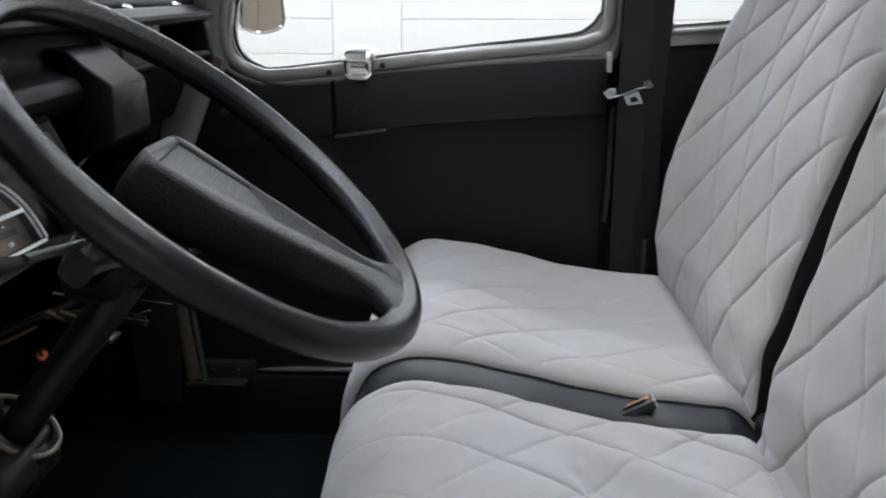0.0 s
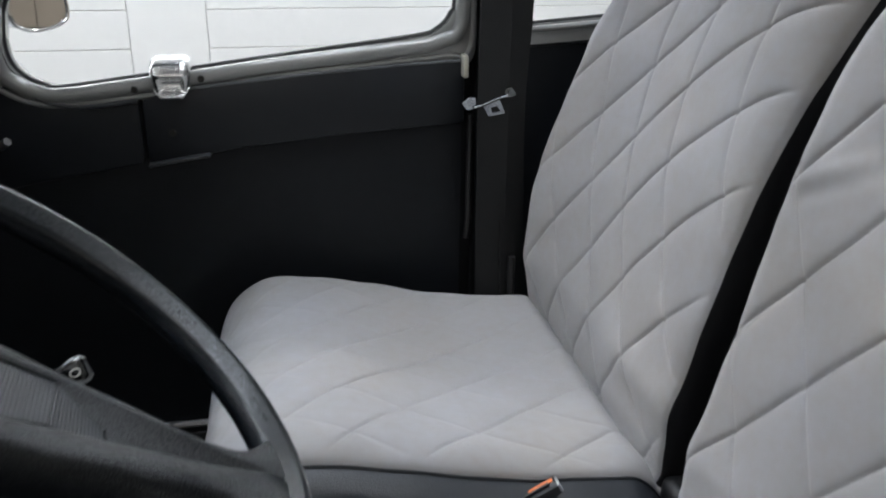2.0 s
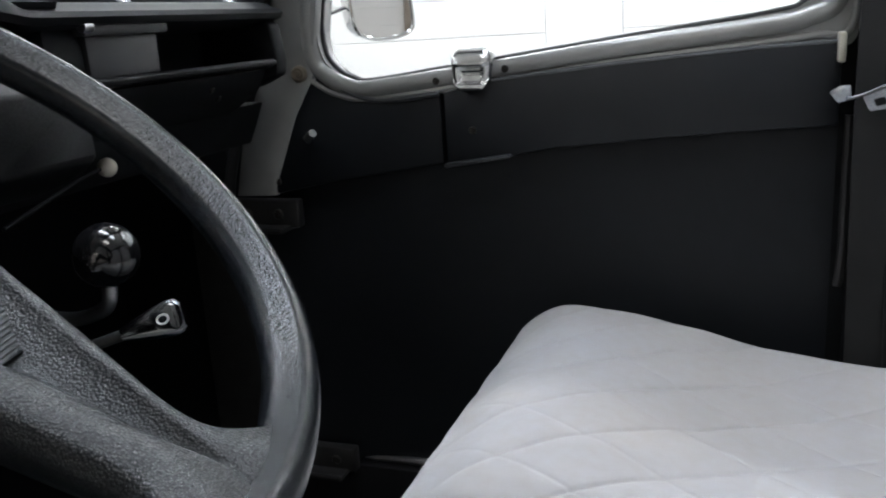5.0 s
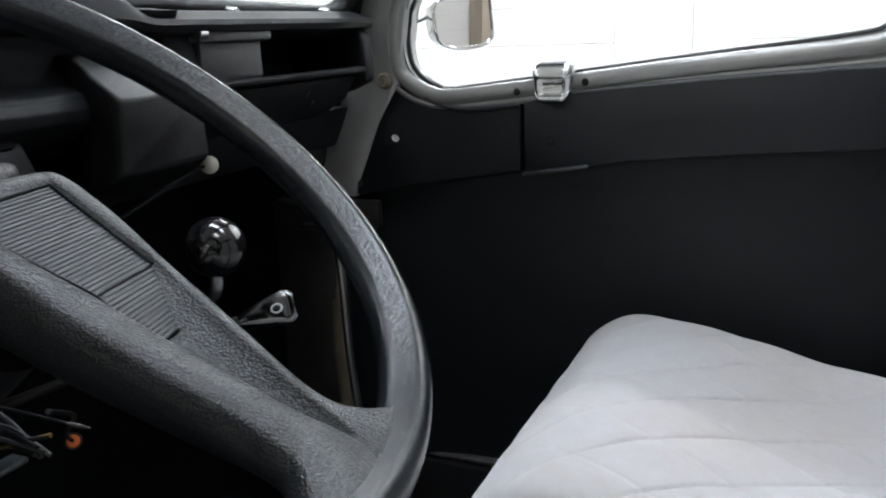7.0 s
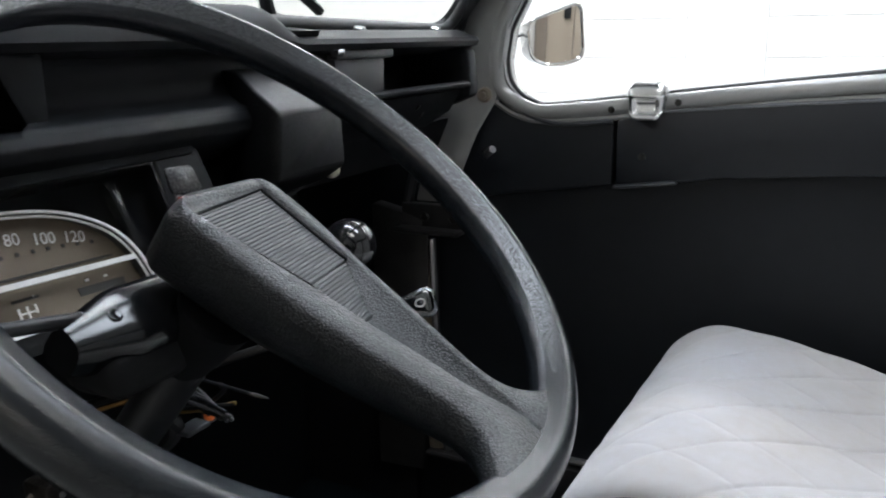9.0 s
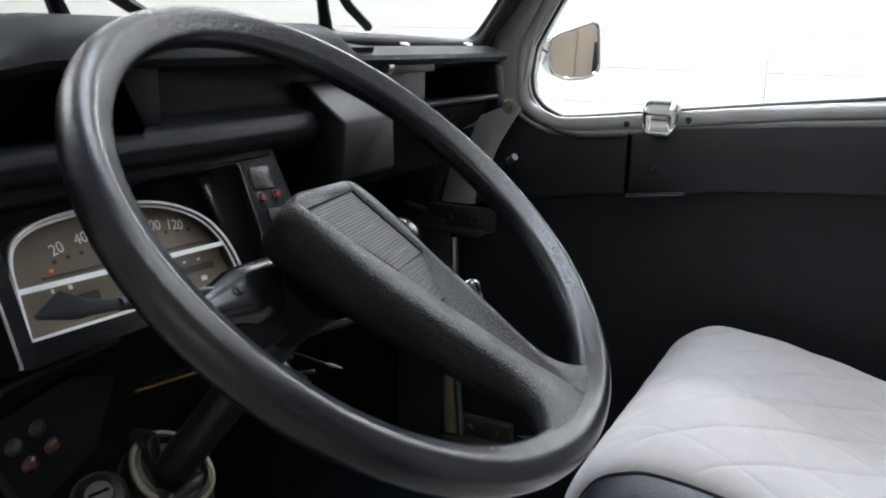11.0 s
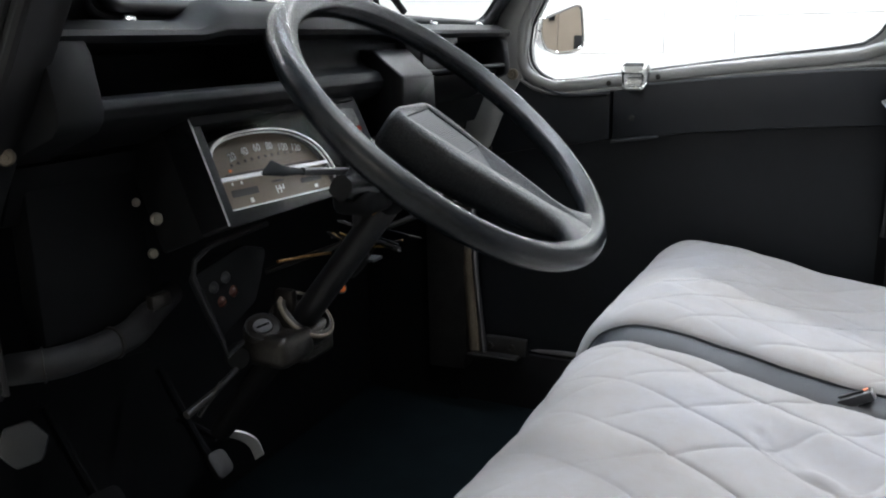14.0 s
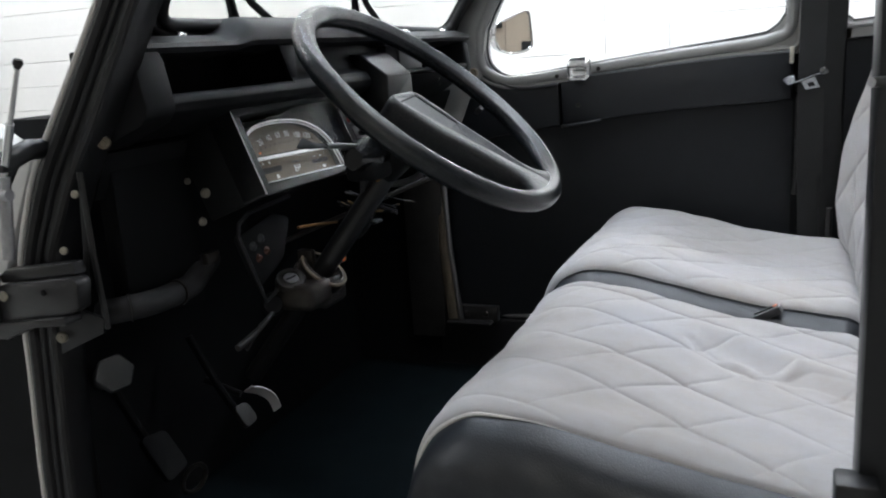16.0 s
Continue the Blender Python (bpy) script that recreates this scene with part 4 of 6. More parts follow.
part("housing", panel_prism([(-0.006, -0.009), (0.31, 0.012), (0.305, PH - 0.002), (-0.006, PH)], -0.09, -0.031, 0.003), M_MATT, cl)
part("hood", panel_prism([(-0.004, PH - 0.012), (0.290, PH - 0.008), (0.292, PH + 0.001), (-0.006, PH + 0.001)], -0.03, 0.007, 0.002), M_MATT, cl, "overhanging black edge")
part("sill_strip", panel_prism([(0.014, -0.0025), (0.240, -0.0075), (0.240, -0.0005), (0.014, 0.0065)], -0.030, -0.004), M_SATIN, cl, "shiny dark lower ledge")
ARC = smooth_path([(0.0175, 0.008, 0), (0.0195, 0.040, 0), (0.0220, 0.060, 0), (0.030, 0.0735, 0), (0.050, 0.0815, 0), (0.082, 0.0845, 0), (0.116, 0.0840, 0), (0.150, 0.0800, 0), (0.176, 0.0725, 0), (0.199, 0.0600, 0), (0.2135, 0.0440, 0), (0.2215, 0.0250, 0), (0.2250, 0.003, 0)], 4)
ar = [(p.x, p.y) for p in ARC]
face = part("dial_face", panel_prism(ar, -0.028, -0.0245), M_DIAL, cl, "brown dial face")
part("dial_trim", tube([panel(u, v, -0.011) for u, v in ar], 0.0013, 6), M_TRIM, cl, "bright arched trim")
part("dial_trim", tube([panel(0.118 + (u - 0.118) * 0.975, 0.03 + (v - 0.03) * 0.955, -0.014) for u, v in ar], 0.0011, 6), M_TRIM, cl, "bright arched inner trim")
part("dial_wall", join(*[panel_prism([a, b, (0.118 + (b[0] - 0.118) * 1.02, 0.03 + (b[1] - 0.03) * 1.03), (0.118 + (a[0] - 0.118) * 1.02, 0.03 + (a[1] - 0.03) * 1.03)], -0.027, -0.012) for a, b in zip(ar, ar[1:])]), M_DIALDARK, cl, "dark wall round the dial")
part("dial_bar", panel_prism([(0.019, 0.0380), (0.214, 0.0315), (0.213, 0.0352), (0.019, 0.0418)], -0.016, -0.011), M_TRIM, cl, "bright trim bar")
part("dial_bar", panel_prism([(0.0165, 0.0040), (0.224, -0.0012), (0.224, 0.0026), (0.0165, 0.0085)], -0.016, -0.011), M_TRIM, cl, "bright trim bar")
part("dial_bar", panel_prism([(0.0155, 0.006), (0.0190, 0.006), (0.0225, 0.060), (0.0188, 0.052)], -0.015, -0.011), M_TRIM, cl, "bright trim bar")
def bars(rects, mat, name, label=""):
    for u0, v0, u1, v1 in rects:
        part(name, panel_prism([(u0, v0), (u1, v0 - 0.03 * (u1 - u0)), (u1, v1 - 0.03 * (u1 - u0)), (u0, v1)], -0.0250, -0.0238), mat, face, label, smooth=False)
bars([(0.048, 0.021, 0.090, 0.0285), (0.168, 0.0175, 0.208, 0.0235), (0.118, 0.0265, 0.138, 0.0285)], M_DIALDARK, "gauge_window", "dark gauge window")
bars([(0.053, 0.0335, 0.0548, 0.0365), (0.067, 0.0328, 0.0700, 0.0360), (0.0725, 0.0115, 0.0775, 0.0165), (0.190, 0.0085, 0.196, 0.0125), (0.176, 0.0265, 0.179, 0.0282), (0.192, 0.0258, 0.195, 0.0275)], M_PRINT, "gauge_mark")
bars([(0.1195 + 0.0042 * k, 0.0268, 0.1220 + 0.0042 * k, 0.0282) for k in range(4)], M_PRINT, "odometer_mark", "pale odometer figures")
bars([(0.120, 0.0135, 0.1214, 0.0225), (0.1262, 0.0135, 0.1276, 0.0225), (0.1325, 0.0165, 0.1339, 0.0225), (0.120, 0.0178, 0.134, 0.0190)], M_PRINT, "shift_mark", "white gear pattern mark")
bars([(0.062 + 0.0118 * k, 0.0520 + 0.0035 * (1 - ((k - 5) / 5.5) ** 2), 0.0645 + 0.0118 * k, 0.0548 + 0.0035 * (1 - ((k - 5) / 5.5) ** 2)) for k in range(12)], M_DIALDARK, "scale_tick")
bars([(0.056, 0.0475, 0.060, 0.0500)], M_ORANGE, "orange_mark", "small orange mark")
# The needle's shadow is laid on the dial as a thin dark strip.
part("needle_shadow_plate", panel_prism([(0.050, 0.044), (0.205, 0.039), (0.205, 0.0405), (0.050, 0.0455)], -0.0245, -0.0235), M_DIALDARK, face, "dark strip for the shadow under the needle")
def words(text, at_u, at_v, size, mat, parent, name="numeral", spin=0.0):
    cu = bpy.data.curves.new(name, "FONT")
    cu.body, cu.size, cu.extrude, cu.align_x = text, size, 0.0002, "CENTER"
    tmp = bpy.data.objects.new(name, cu)
    scene.collection.objects.link(tmp)
    bpy.context.view_layer.update()
    me = bpy.data.meshes.new_from_object(tmp.evaluated_get(bpy.context.evaluated_depsgraph_get()))
    bpy.data.objects.remove(tmp)
    me.transform(pm @ Matrix.Translation((at_u, at_v, -0.0236)) @ pose(0, 0, 0, 0, 0, spin))
    me.materials.append(mat)
    ob = new(name, me)
    bpy.context.view_layer.update()
    ob.parent = parent
    ob.matrix_parent_inverse = parent.matrix_world.inverted()
    return ob
for txt, u, v, s in (("20", 0.0683, 0.0590, 10), ("40", 0.0900, 0.0622, 6), ("60", 0.1118, 0.0638, 1), ("80", 0.1335, 0.0632, -4), ("100", 0.1563, 0.0592, -8), ("120", 0.1793, 0.0554, -11)):
    words(txt, u, v, 0.0118, M_PRINT, face, spin=s)
pg = part("cover_glass", panel_prism([(0.009, -0.002), (0.244, -0.002), (0.244, PH - 0.011), (0.009, PH - 0.011)], -0.006, -0.005), M_GLASS, cl, "clear cover glass", smooth=False)
pg.visible_shadow = False
part("blank_panel", panel_prism(soft([(0.227, 0.004), (0.2455, 0.004), (0.2455, PH - 0.012), (0.215, PH - 0.012), (0.222, 0.05)], 0.003, 2), -0.026, -0.016, 0.002), M_GLOSS, cl, "glossy black blanking panel")
# switch pod beside the dial
pod = part("switch_pod", panel_prism(soft([(0.249, 0.002), (0.309, 0.010), (0.304, 0.040), (0.298, PH - 0.003), (0.249, PH - 0.002)], 0.003, 2), -0.02, 0.004, 0.002), M_DASH, cl, "dark switch panel")
part("label_plate", panel_prism(soft([(0.2540, 0.069), (0.287, 0.067), (0.2835, 0.0885), (0.2550, 0.0895)], 0.004, 3), 0.003, 0.0055, 0.001), M_GRAINED, pod, "heavily grained black plate")
for u in (0.2605, 0.2810):
    part("warning_lamp", lathe([(0, 0.004), (0.0028, 0.0034), (0.0040, 0.001), (0.0044, 0), (0, 0)], 12, facing(panel(u, 0.0615, 0.004), PN)), M_RED, pod, "small red warning lamp")
    part("lamp_ring", lathe([(0.0045, 0.0012), (0.0058, 0.001), (0.0060, 0), (0.0045, 0)], 16, facing(panel(u, 0.0615, 0.004), PN)), M_BLACK, pod)
part("switch_plate", panel_prism(soft([(0.262, 0.028), (0.296, 0.028), (0.292, 0.050), (0.262, 0.050)], 0.003, 2), 0.003, 0.0055, 0.0008), M_BLACK, pod)
part("knob", lathe([(0, 0.016), (0.0055, 0.015), (0.0065, 0.010), (0.0050, 0.004), (0.0035, 0), (0, 0)], 16, facing(panel(0.275, 0.038, 0.005), PN)), M_BALL, pod, "glossy black knob")
part("knob_tip", lathe([(0, 0.0065), (0.003, 0.006), (0.004, 0.003), (0.0035, 0), (0, 0)], 12, facing(panel(0.284, 0.0385, 0.007), PN)), M_STEEL, pod, "bright metal switch tip")

# bulkhead plate with bolts left of the dial
bk = root("side_panel", (-0.47, 0.46, 0.5), "black bolted steel plate beside the instruments", "panel")
part("plate", prism([(0.36, 0.46), (0.49, 0.44), (0.50, 0.66), (0.36, 0.69)], "x", -0.50, -0.475, 0.003), M_MATT, bk)
for p, r in (((-0.473, 0.484, 0.600), 0.0045), ((-0.447, 0.4835, 0.585), 0.0065), ((-0.458, 0.485, 0.548), 0.0055)):
    screw(bk, p, (1, -0.4, 0.1), r, M_BOLT, "bolt", "domed bright bolt")
part("small_clip", box((-0.44, 0.45, 0.500), (-0.43, 0.475, 0.515), 0.002), M_CAST, bk)

# lamp bracket under the dial
lb = root("lamp_bracket", (-0.41, 0.51, 0.46), "black folded bracket with four small jewel lamps", "bracket")
part("plate", prism(soft([(0.478, 0.530), (0.512, 0.454), (0.575, 0.478), (0.60, 0.532), (0.56, 0.545)], 0.008, 2), "x", -0.412, -0.404, 0.002), M_MATT, lb)
part("edge", tube([(-0.402, 0.600, 0.560), (-0.402, 0.505, 0.556), (-0.402, 0.482, 0.546), (-0.402, 0.478, 0.53), (-0.402, 0.512, 0.454), (-0.39, 0.505, 0.440), (-0.39, 0.53, 0.448)], 0.003, 6), M_BLACK, lb)
for (y, z), mt in (((0.507, 0.512), M_NUT), ((0.526, 0.518), M_NUT), ((0.518, 0.494), M_JEWEL), ((0.537, 0.500), M_JEWEL)):
    part("jewel", lathe([(0, 0.004), (0.003, 0.0035), (0.0055, 0.001), (0.0065, 0), (0, 0)], 12, facing((-0.403, y, z), (1, -0.2, 0.2))), mt, lb, "small faceted lamp")

# ---------------------------------------------------------------- steering wheel
WC = Vector((-0.1892, 0.6222, 0.6738))
EL = radians(50.0)
WN = Vector((math.cos(EL), 0, math.sin(EL)))
WU = Vector((math.sin(EL), 0, -math.cos(EL)))
WVV = Vector((0, 1, 0))
WR, RT = 0.1826, 0.0139
def wheel(u, v, n):
    return WC + WU * u + WVV * v + WN * n
sw = root("steering_wheel", tuple(WC), "dark grey single-spoke steering wheel with a grained rim", "steering wheel")
BD = (math.cos(radians(122)), math.sin(radians(122)))
CHORD = 0.85
rim = bmesh.new()
rows = []
for k in range(160):
    t = 2 * math.pi * k / 160
    row = []
    for j in range(28):
        a = 2 * math.pi * j / 28
        r_, n_ = RT * math.cos(a), RT * math.sin(a)
        # a flat grip band faces the driver, leaning inward
        dot = r_ * BD[0] + n_ * BD[1]
        if dot > CHORD * RT:
            r_, n_ = r_ - BD[0] * (dot - CHORD * RT), n_ - BD[1] * (dot - CHORD * RT)
        row.append(rim.verts.new(wheel((WR + r_) * math.cos(t), (WR + r_) * math.sin(t), n_)))
    rows.append(row)
for k in range(160):
    a, b = rows[k], rows[(k + 1) % 160]
    for j in range(28):
        rim.faces.new((a[j], a[(j + 1) % 28], b[(j + 1) % 28], b[j]))
part("rim", rim, M_RIM, sw)
# pebbled grip band on the flat, broken where the spoke runs in
band, rows = bmesh.new(), []
for k in range(1301):
    t = radians(28) + radians(202) * k / 1300
    row = []
    wide = min(1, 12 * k / 1300, 12 * (1300 - k) / 1300) ** 0.5
    for j in range(23):
        q = j / 11 - 1
        # small raised pebbles, drawn out a little along the rim
        d1 = noise.voronoi((t * WR * 520, q * 6.6, 0.0))[0]
        up_ = -0.0004 if abs(q) == 1 else 0.00005 + 0.00048 * max(0, min(1, 1.6 * (d1[1] - d1[0]))) * min(1, 2.2 * (1 - abs(q)))
        d_, c_ = CHORD * RT + up_, 0.50 * wide * q * RT
        r_, n_ = BD[0] * d_ + BD[1] * c_, BD[1] * d_ - BD[0] * c_
        row.append(band.verts.new(wheel((WR + r_) * math.cos(t), (WR + r_) * math.sin(t), n_)))
    rows.append(row)
for a, b in zip(rows, rows[1:]):
    for j in range(22):
        band.faces.new((a[j], a[j + 1], b[j + 1], b[j]))
part("grip_band", band, M_GRIP, sw, "pebbled flat band on the rim")
# spoke: sections along its length
SP = [(-0.0480, 0.0260, -0.0230, -0.058), (-0.0470, 0.0315, -0.0198, -0.060), (-0.0445, 0.0365, -0.0180, -0.063), (-0.0395, 0.0405, -0.0170, -0.065), (-0.0335, 0.0425, -0.0163, -0.066), (0.0, 0.0400, -0.0135, -0.064), (0.033, 0.0365, -0.0105, -0.060), (0.06, 0.0315, -0.006, -0.054), (0.10, 0.0255, -0.0005, -0.042), (0.13, 0.0265, 0.0025, -0.030), (0.145, 0.031, 0.0060, -0.022), (0.157, 0.041, 0.0078, -0.016), (0.168, 0.057, 0.0092, -0.012), (0.188, 0.088, 0.0098, -0.009)]
bm = bmesh.new()
rings = []
def eased(table, u, d=0.007):
    """A table read with its corners rounded off."""
    return sum(lerp(table, u + k * d) for k in (-1, -0.5, 0, 0.5, 1)) / 5


fine_sp = [[u] + [eased([(r[0], r[c]) for r in SP], u, min(0.012, max(0.0, u + 0.0335))) for c in range(1, 4)] for u in [-0.0480, -0.0475, -0.0467, -0.0455, -0.0440, -0.0420, -0.0400] + list(np.linspace(-0.0380, 0.188, 90))]
VC = [(-0.0480, 0.0180), (-0.0470, 0.0155), (-0.0445, 0.0130), (-0.0395, 0.0112), (-0.0335, 0.0110), (0.0, 0.0170), (0.033, 0.0225), (0.06, 0.0245), (0.10, 0.0260), (0.13, 0.0290), (0.15, 0.0330), (0.186, 0.0430)]
VL = [(-0.0480, -0.0120), (-0.0470, -0.0190), (-0.0445, -0.0260), (-0.0395, -0.0310), (-0.0335, -0.0335), (0.0154, -0.0275), (0.063, -0.0200), (0.106, -0.0105), (0.124, -0.0050), (0.143, -0.0018), (0.157, -0.0075), (0.168, -0.0210), (0.188, -0.0450)]
VR = [(-0.0480, 0.0400), (-0.0470, 0.0460), (-0.0445, 0.0500), (-0.0395, 0.0525), (-0.0335, 0.0540), (-0.007, 0.0565), (0.025, 0.0540), (0.047, 0.0520), (0.07, 0.0495), (0.10, 0.0462), (0.125, 0.0448), (0.143, 0.0472), (0.151, 0.0530), (0.159, 0.0680), (0.168, 0.0900), (0.188, 0.1310)]
FL = [(-0.0345, -0.0225), (0.034, 0.0), (0.0675, 0.0060), (0.0978, 0.0147), (0.127, 0.0220), (0.156, 0.0305)]
FR = [(-0.0345, 0.0380), (0.028, 0.0425), (0.062, 0.0275), (0.09, 0.0260), (0.12, 0.0275), (0.156, 0.0318)]
RL = [(-0.0345, -0.0240), (0.034, -0.0018), (0.0675, 0.0042), (0.0978, 0.0128), (0.127, 0.0205), (0.158, 0.0305)]
RR = [(-0.0345, 0.0395), (0.028, 0.0445), (0.074, 0.0376), (0.12, 0.0348), (0.158, 0.0328)]
DP = [(-0.0400, 0.0), (-0.0380, 0.0035), (0.028, 0.0038), (0.062, 0.0120), (0.10, 0.0110), (0.138, 0.0085), (0.152, 0.0050), (0.159, 0.0002)]
def top_of(u):
    return lerp([(r[0], r[2]) for r in SP], u)
for u, w, t, b in fine_sp:
    vc = eased(VC, u, min(0.012, max(0.0, u + 0.0335)))
    g = eased(DP, u, 0.002 if u < 0.02 else 0.006)
    e = min(0.010, max(0.0, u + 0.0335))
    vl, vr = eased(VL, u, e), eased(VR, u, e)
    rl, rr = max(eased(RL, u), vl + 0.006), min(eased(RR, u), vr - 0.006)
    fl, fr = max(eased(FL, u, 0.006), rl + 0.0012), min(eased(FR, u, 0.006), rr - 0.0012)
    lo, hi = max(vc - w, vl), min(vc + w, vr + 0.001)
    prof = [(lo + w * 0.2, b), (lo, b + 0.008), (vl, t - 0.011), (vl + 0.0008, t - 0.0065), (vl + 0.0028, t - 0.0030), (vl + 0.0058, t - 0.0008), (max(vl + 0.0062, rl - 0.0012), t), (rl, t - 0.0007), (fl, t - g), (fr, t - g), (rr, t - 0.0010), (min(rr + 0.0015, vr - 0.0062), t), (vr - 0.0050, t - 0.0005), (vr - 0.0026, t - 0.0024), (vr - 0.0008, t - 0.0058), (vr, t - 0.010), (hi, b + 0.008), (hi - w * 0.2, b)]
    row = []
    for v, n in prof:
        r = math.hypot(u, v)
        f = min(1, (WR - 0.003) / r)
        row.append(bm.verts.new(wheel(u * f, v * f, n)))
    rings.append(row)
for a, b in zip(rings, rings[1:]):
    for k in range(len(a)):
        q = (k + 1) % len(a)
        bm.faces.new((a[k], a[q], b[q], b[k]))
bm.faces.new(rings[0]), bm.faces.new(rings[-1][::-1])
spoke = part("spoke", bm, M_SPOKE, sw, "broad grained spoke with a sunken channel")
spoke.data.set_sharp_from_angle(angle=radians(80))


def ribs(corners, count, width):
    """Half-round ribs between two slanting sides: left start, right start, right end, left end."""
    A, B, C, D = [Vector(c) for c in corners]
    out = bmesh.new()
    for k in range(count):
        f = (k + 0.5) / count
        b = tube([wheel(*A.lerp(D, f)), wheel(*B.lerp(C, f))], width / 2, 8, flat=0.7, up=tuple(WN))
        me = bpy.data.meshes.new("tmp")
        b.to_mesh(me), b.free()
        out.from_mesh(me)
        bpy.data.meshes.remove(me)
    return out


def insert(corners, sink):
    """The flat bed under the ribs, with a thin dark groove round it."""
    bed = bmesh.new()
    lo = [bed.verts.new(wheel(u, v, n - sink - 0.003)) for u, v, n in corners]
    hi = [bed.verts.new(wheel(u, v, n - sink)) for u, v, n in corners]
    bed.faces.new(hi), bed.faces.new(lo[::-1])
    for k in range(4):
        bed.faces.new((lo[k], lo[(k + 1) % 4], hi[(k + 1) % 4], hi[k]))
    return bed


UP = [(-0.0312, -0.0232, top_of(-0.0312) - 0.0022), (-0.0368, 0.0370, top_of(-0.0368) - 0.0022), (0.0285, 0.0425, top_of(0.0285) - 0.0022), (0.0340, 0.0004, top_of(0.034) - 0.0022)]
DOWN = [(0.0345, 0.0008, top_of(0.0345) - 0.0030), (0.0295, 0.0420, top_of(0.0295) - 0.0030), (0.0640, 0.0265, top_of(0.064) - 0.0108), (0.0675, 0.0082, top_of(0.0675) - 0.0108)]
for quad, count in ((UP, 27), (DOWN, 14)):
    bed = part("badge_bed", insert(quad, 0.0006), M_BADGE, spoke, "grey insert bed", smooth=False)
    part("ribbed_badge", ribs([(u, v, n - 0.0006) for u, v, n in quad], count, 0.0019), M_BADGE, bed, "ribbed grey insert")
part("badge_groove", tube([wheel(u, v, n + 0.0002) for u, v, n in [UP[0], UP[1], UP[2]]], 0.0010, 6), M_MATT, spoke, "dark groove")
part("badge_groove", tube([wheel(u, v, n + 0.0002) for u, v, n in [UP[0], UP[3], DOWN[3], DOWN[2]]], 0.0010, 6), M_MATT, spoke, "dark groove")
part("hub", rod(tuple(wheel(0, 0.0, -0.07)), tuple(wheel(-0.004, 0, -0.115)), 0.024, 0.019, 24, 0.003), M_MATT, sw, "black hub")

# column, lock, switches and wiring
col = root("steering_column", (-0.34, 0.62, 0.45), "black steering column with a cast lock housing", "steering column")
c0, c1 = Vector(wheel(0, 0, -0.10)), Vector((-0.374, 0.613, 0.446))
cd = (c1 - c0).normalized()
part("tube", rod(tuple(c0), tuple(c1), 0.0150, seg=20), M_BLACK, col)
# Rib in bright steel on the seen edge, so it draws the column's highlight.
part("key_rib", rod(tuple(c0 + Vector((0.0125, 0.0045, 0.004))), tuple(c1 + Vector((0.0125, 0.0045, 0.004))), 0.0020, seg=8), M_STEEL, col, "steel rib along the column, also drawing its highlight")
part("shaft", rod(tuple(c1), tuple(c1 + cd * 0.20), 0.013, seg=14), M_MATT, col)
part("clamp_ring", lathe([(0.017, -0.010), (0.033, -0.009), (0.036, 0.002), (0.034, 0.008), (0.028, 0.010), (0.026, 0.004), (0.017, 0.003), (0.017, -0.010)], 24, facing(c1 + cd * -0.005, -cd)), M_CAST, col, "worn cast clamp ring")
ca, cb_ = cd.orthogonal().normalized(), cd.cross(cd.orthogonal().normalized())
part("clamp_strap", tube([c1 + cd * -0.012 + ca * 0.0335 * math.cos(t) + cb_ * 0.0335 * math.sin(t) for t in (2 * math.pi * k / 36 for k in range(36))], 0.0026, 8, True), M_BRONZE, col, "worn bronze edge of the clamp")
part("clamp_strap", tube([c1 + cd * 0.006 + ca * 0.035 * math.cos(t) + cb_ * 0.035 * math.sin(t) for t in (2 * math.pi * k / 36 for k in range(36))], 0.0018, 8, True), M_CAST, col)
for p0, p1, r0 in (((-0.40, 0.528, 0.416), (-0.402, 0.492, 0.402), 0.0035), ((-0.402, 0.492, 0.402), (-0.404, 0.452, 0.394), 0.0045), ((-0.398, 0.500, 0.412), (-0.404, 0.470, 0.385), 0.0025)):
    part("linkage", rod(p0, p1, r0, seg=10), M_BRACKET, col, "worn metal linkage")
lockh = part("lock_housing", join(box((-0.405, 0.540, 0.415), (-0.345, 0.600, 0.450), 0.010, segs=3), box((-0.40, 0.585, 0.405), (-0.35, 0.645, 0.445), 0.008, segs=3), box((-0.40, 0.60, 0.44), (-0.375, 0.612, 0.485), 0.004)), M_CAST, col, "cast metal steering lock")
ln = Vector((0.35, -0.35, 0.87)).normalized()
part("lock_collar", lathe([(0.011, 0.006), (0.019, 0.005), (0.021, 0), (0.021, -0.02), (0, -0.02)], 22, facing(Vector((-0.386, 0.559, 0.452)), ln)), M_CAST, lockh, "dark lock collar")
part("collar_rim", tube([Vector((-0.386, 0.559, 0.452)) + ln * 0.005 + ln.orthogonal().normalized() * 0.0185 * math.cos(t) + ln.cross(ln.orthogonal().normalized()) * 0.0185 * math.sin(t) for t in (2 * math.pi * k / 28 for k in range(28))], 0.0012, 6, True), M_BRACKET, lockh, "worn bright rim")
part("lock_barrel", lathe([(0, 0.004), (0.010, 0.004), (0.011, 0.0), (0, -0.004)], 18, facing(Vector((-0.386, 0.559, 0.454)), ln)), M_STEEL, lockh, "bright key barrel")
part("key_slot", box((-0.0075, -0.0012, 0), (0.0075, 0.0012, 0.0008), 0, facing(Vector((-0.386, 0.559, 0.454)) + ln * 0.0038, ln, 20)), M_MATT, lockh, smooth=False)
part("side_plug", lathe([(0, 0.01), (0.012, 0.01), (0.016, 0.004), (0.016, -0.01), (0, -0.01)], 18, facing((-0.405, 0.540, 0.425), (0.5, -0.8, 0.2))), M_MATT, lockh)

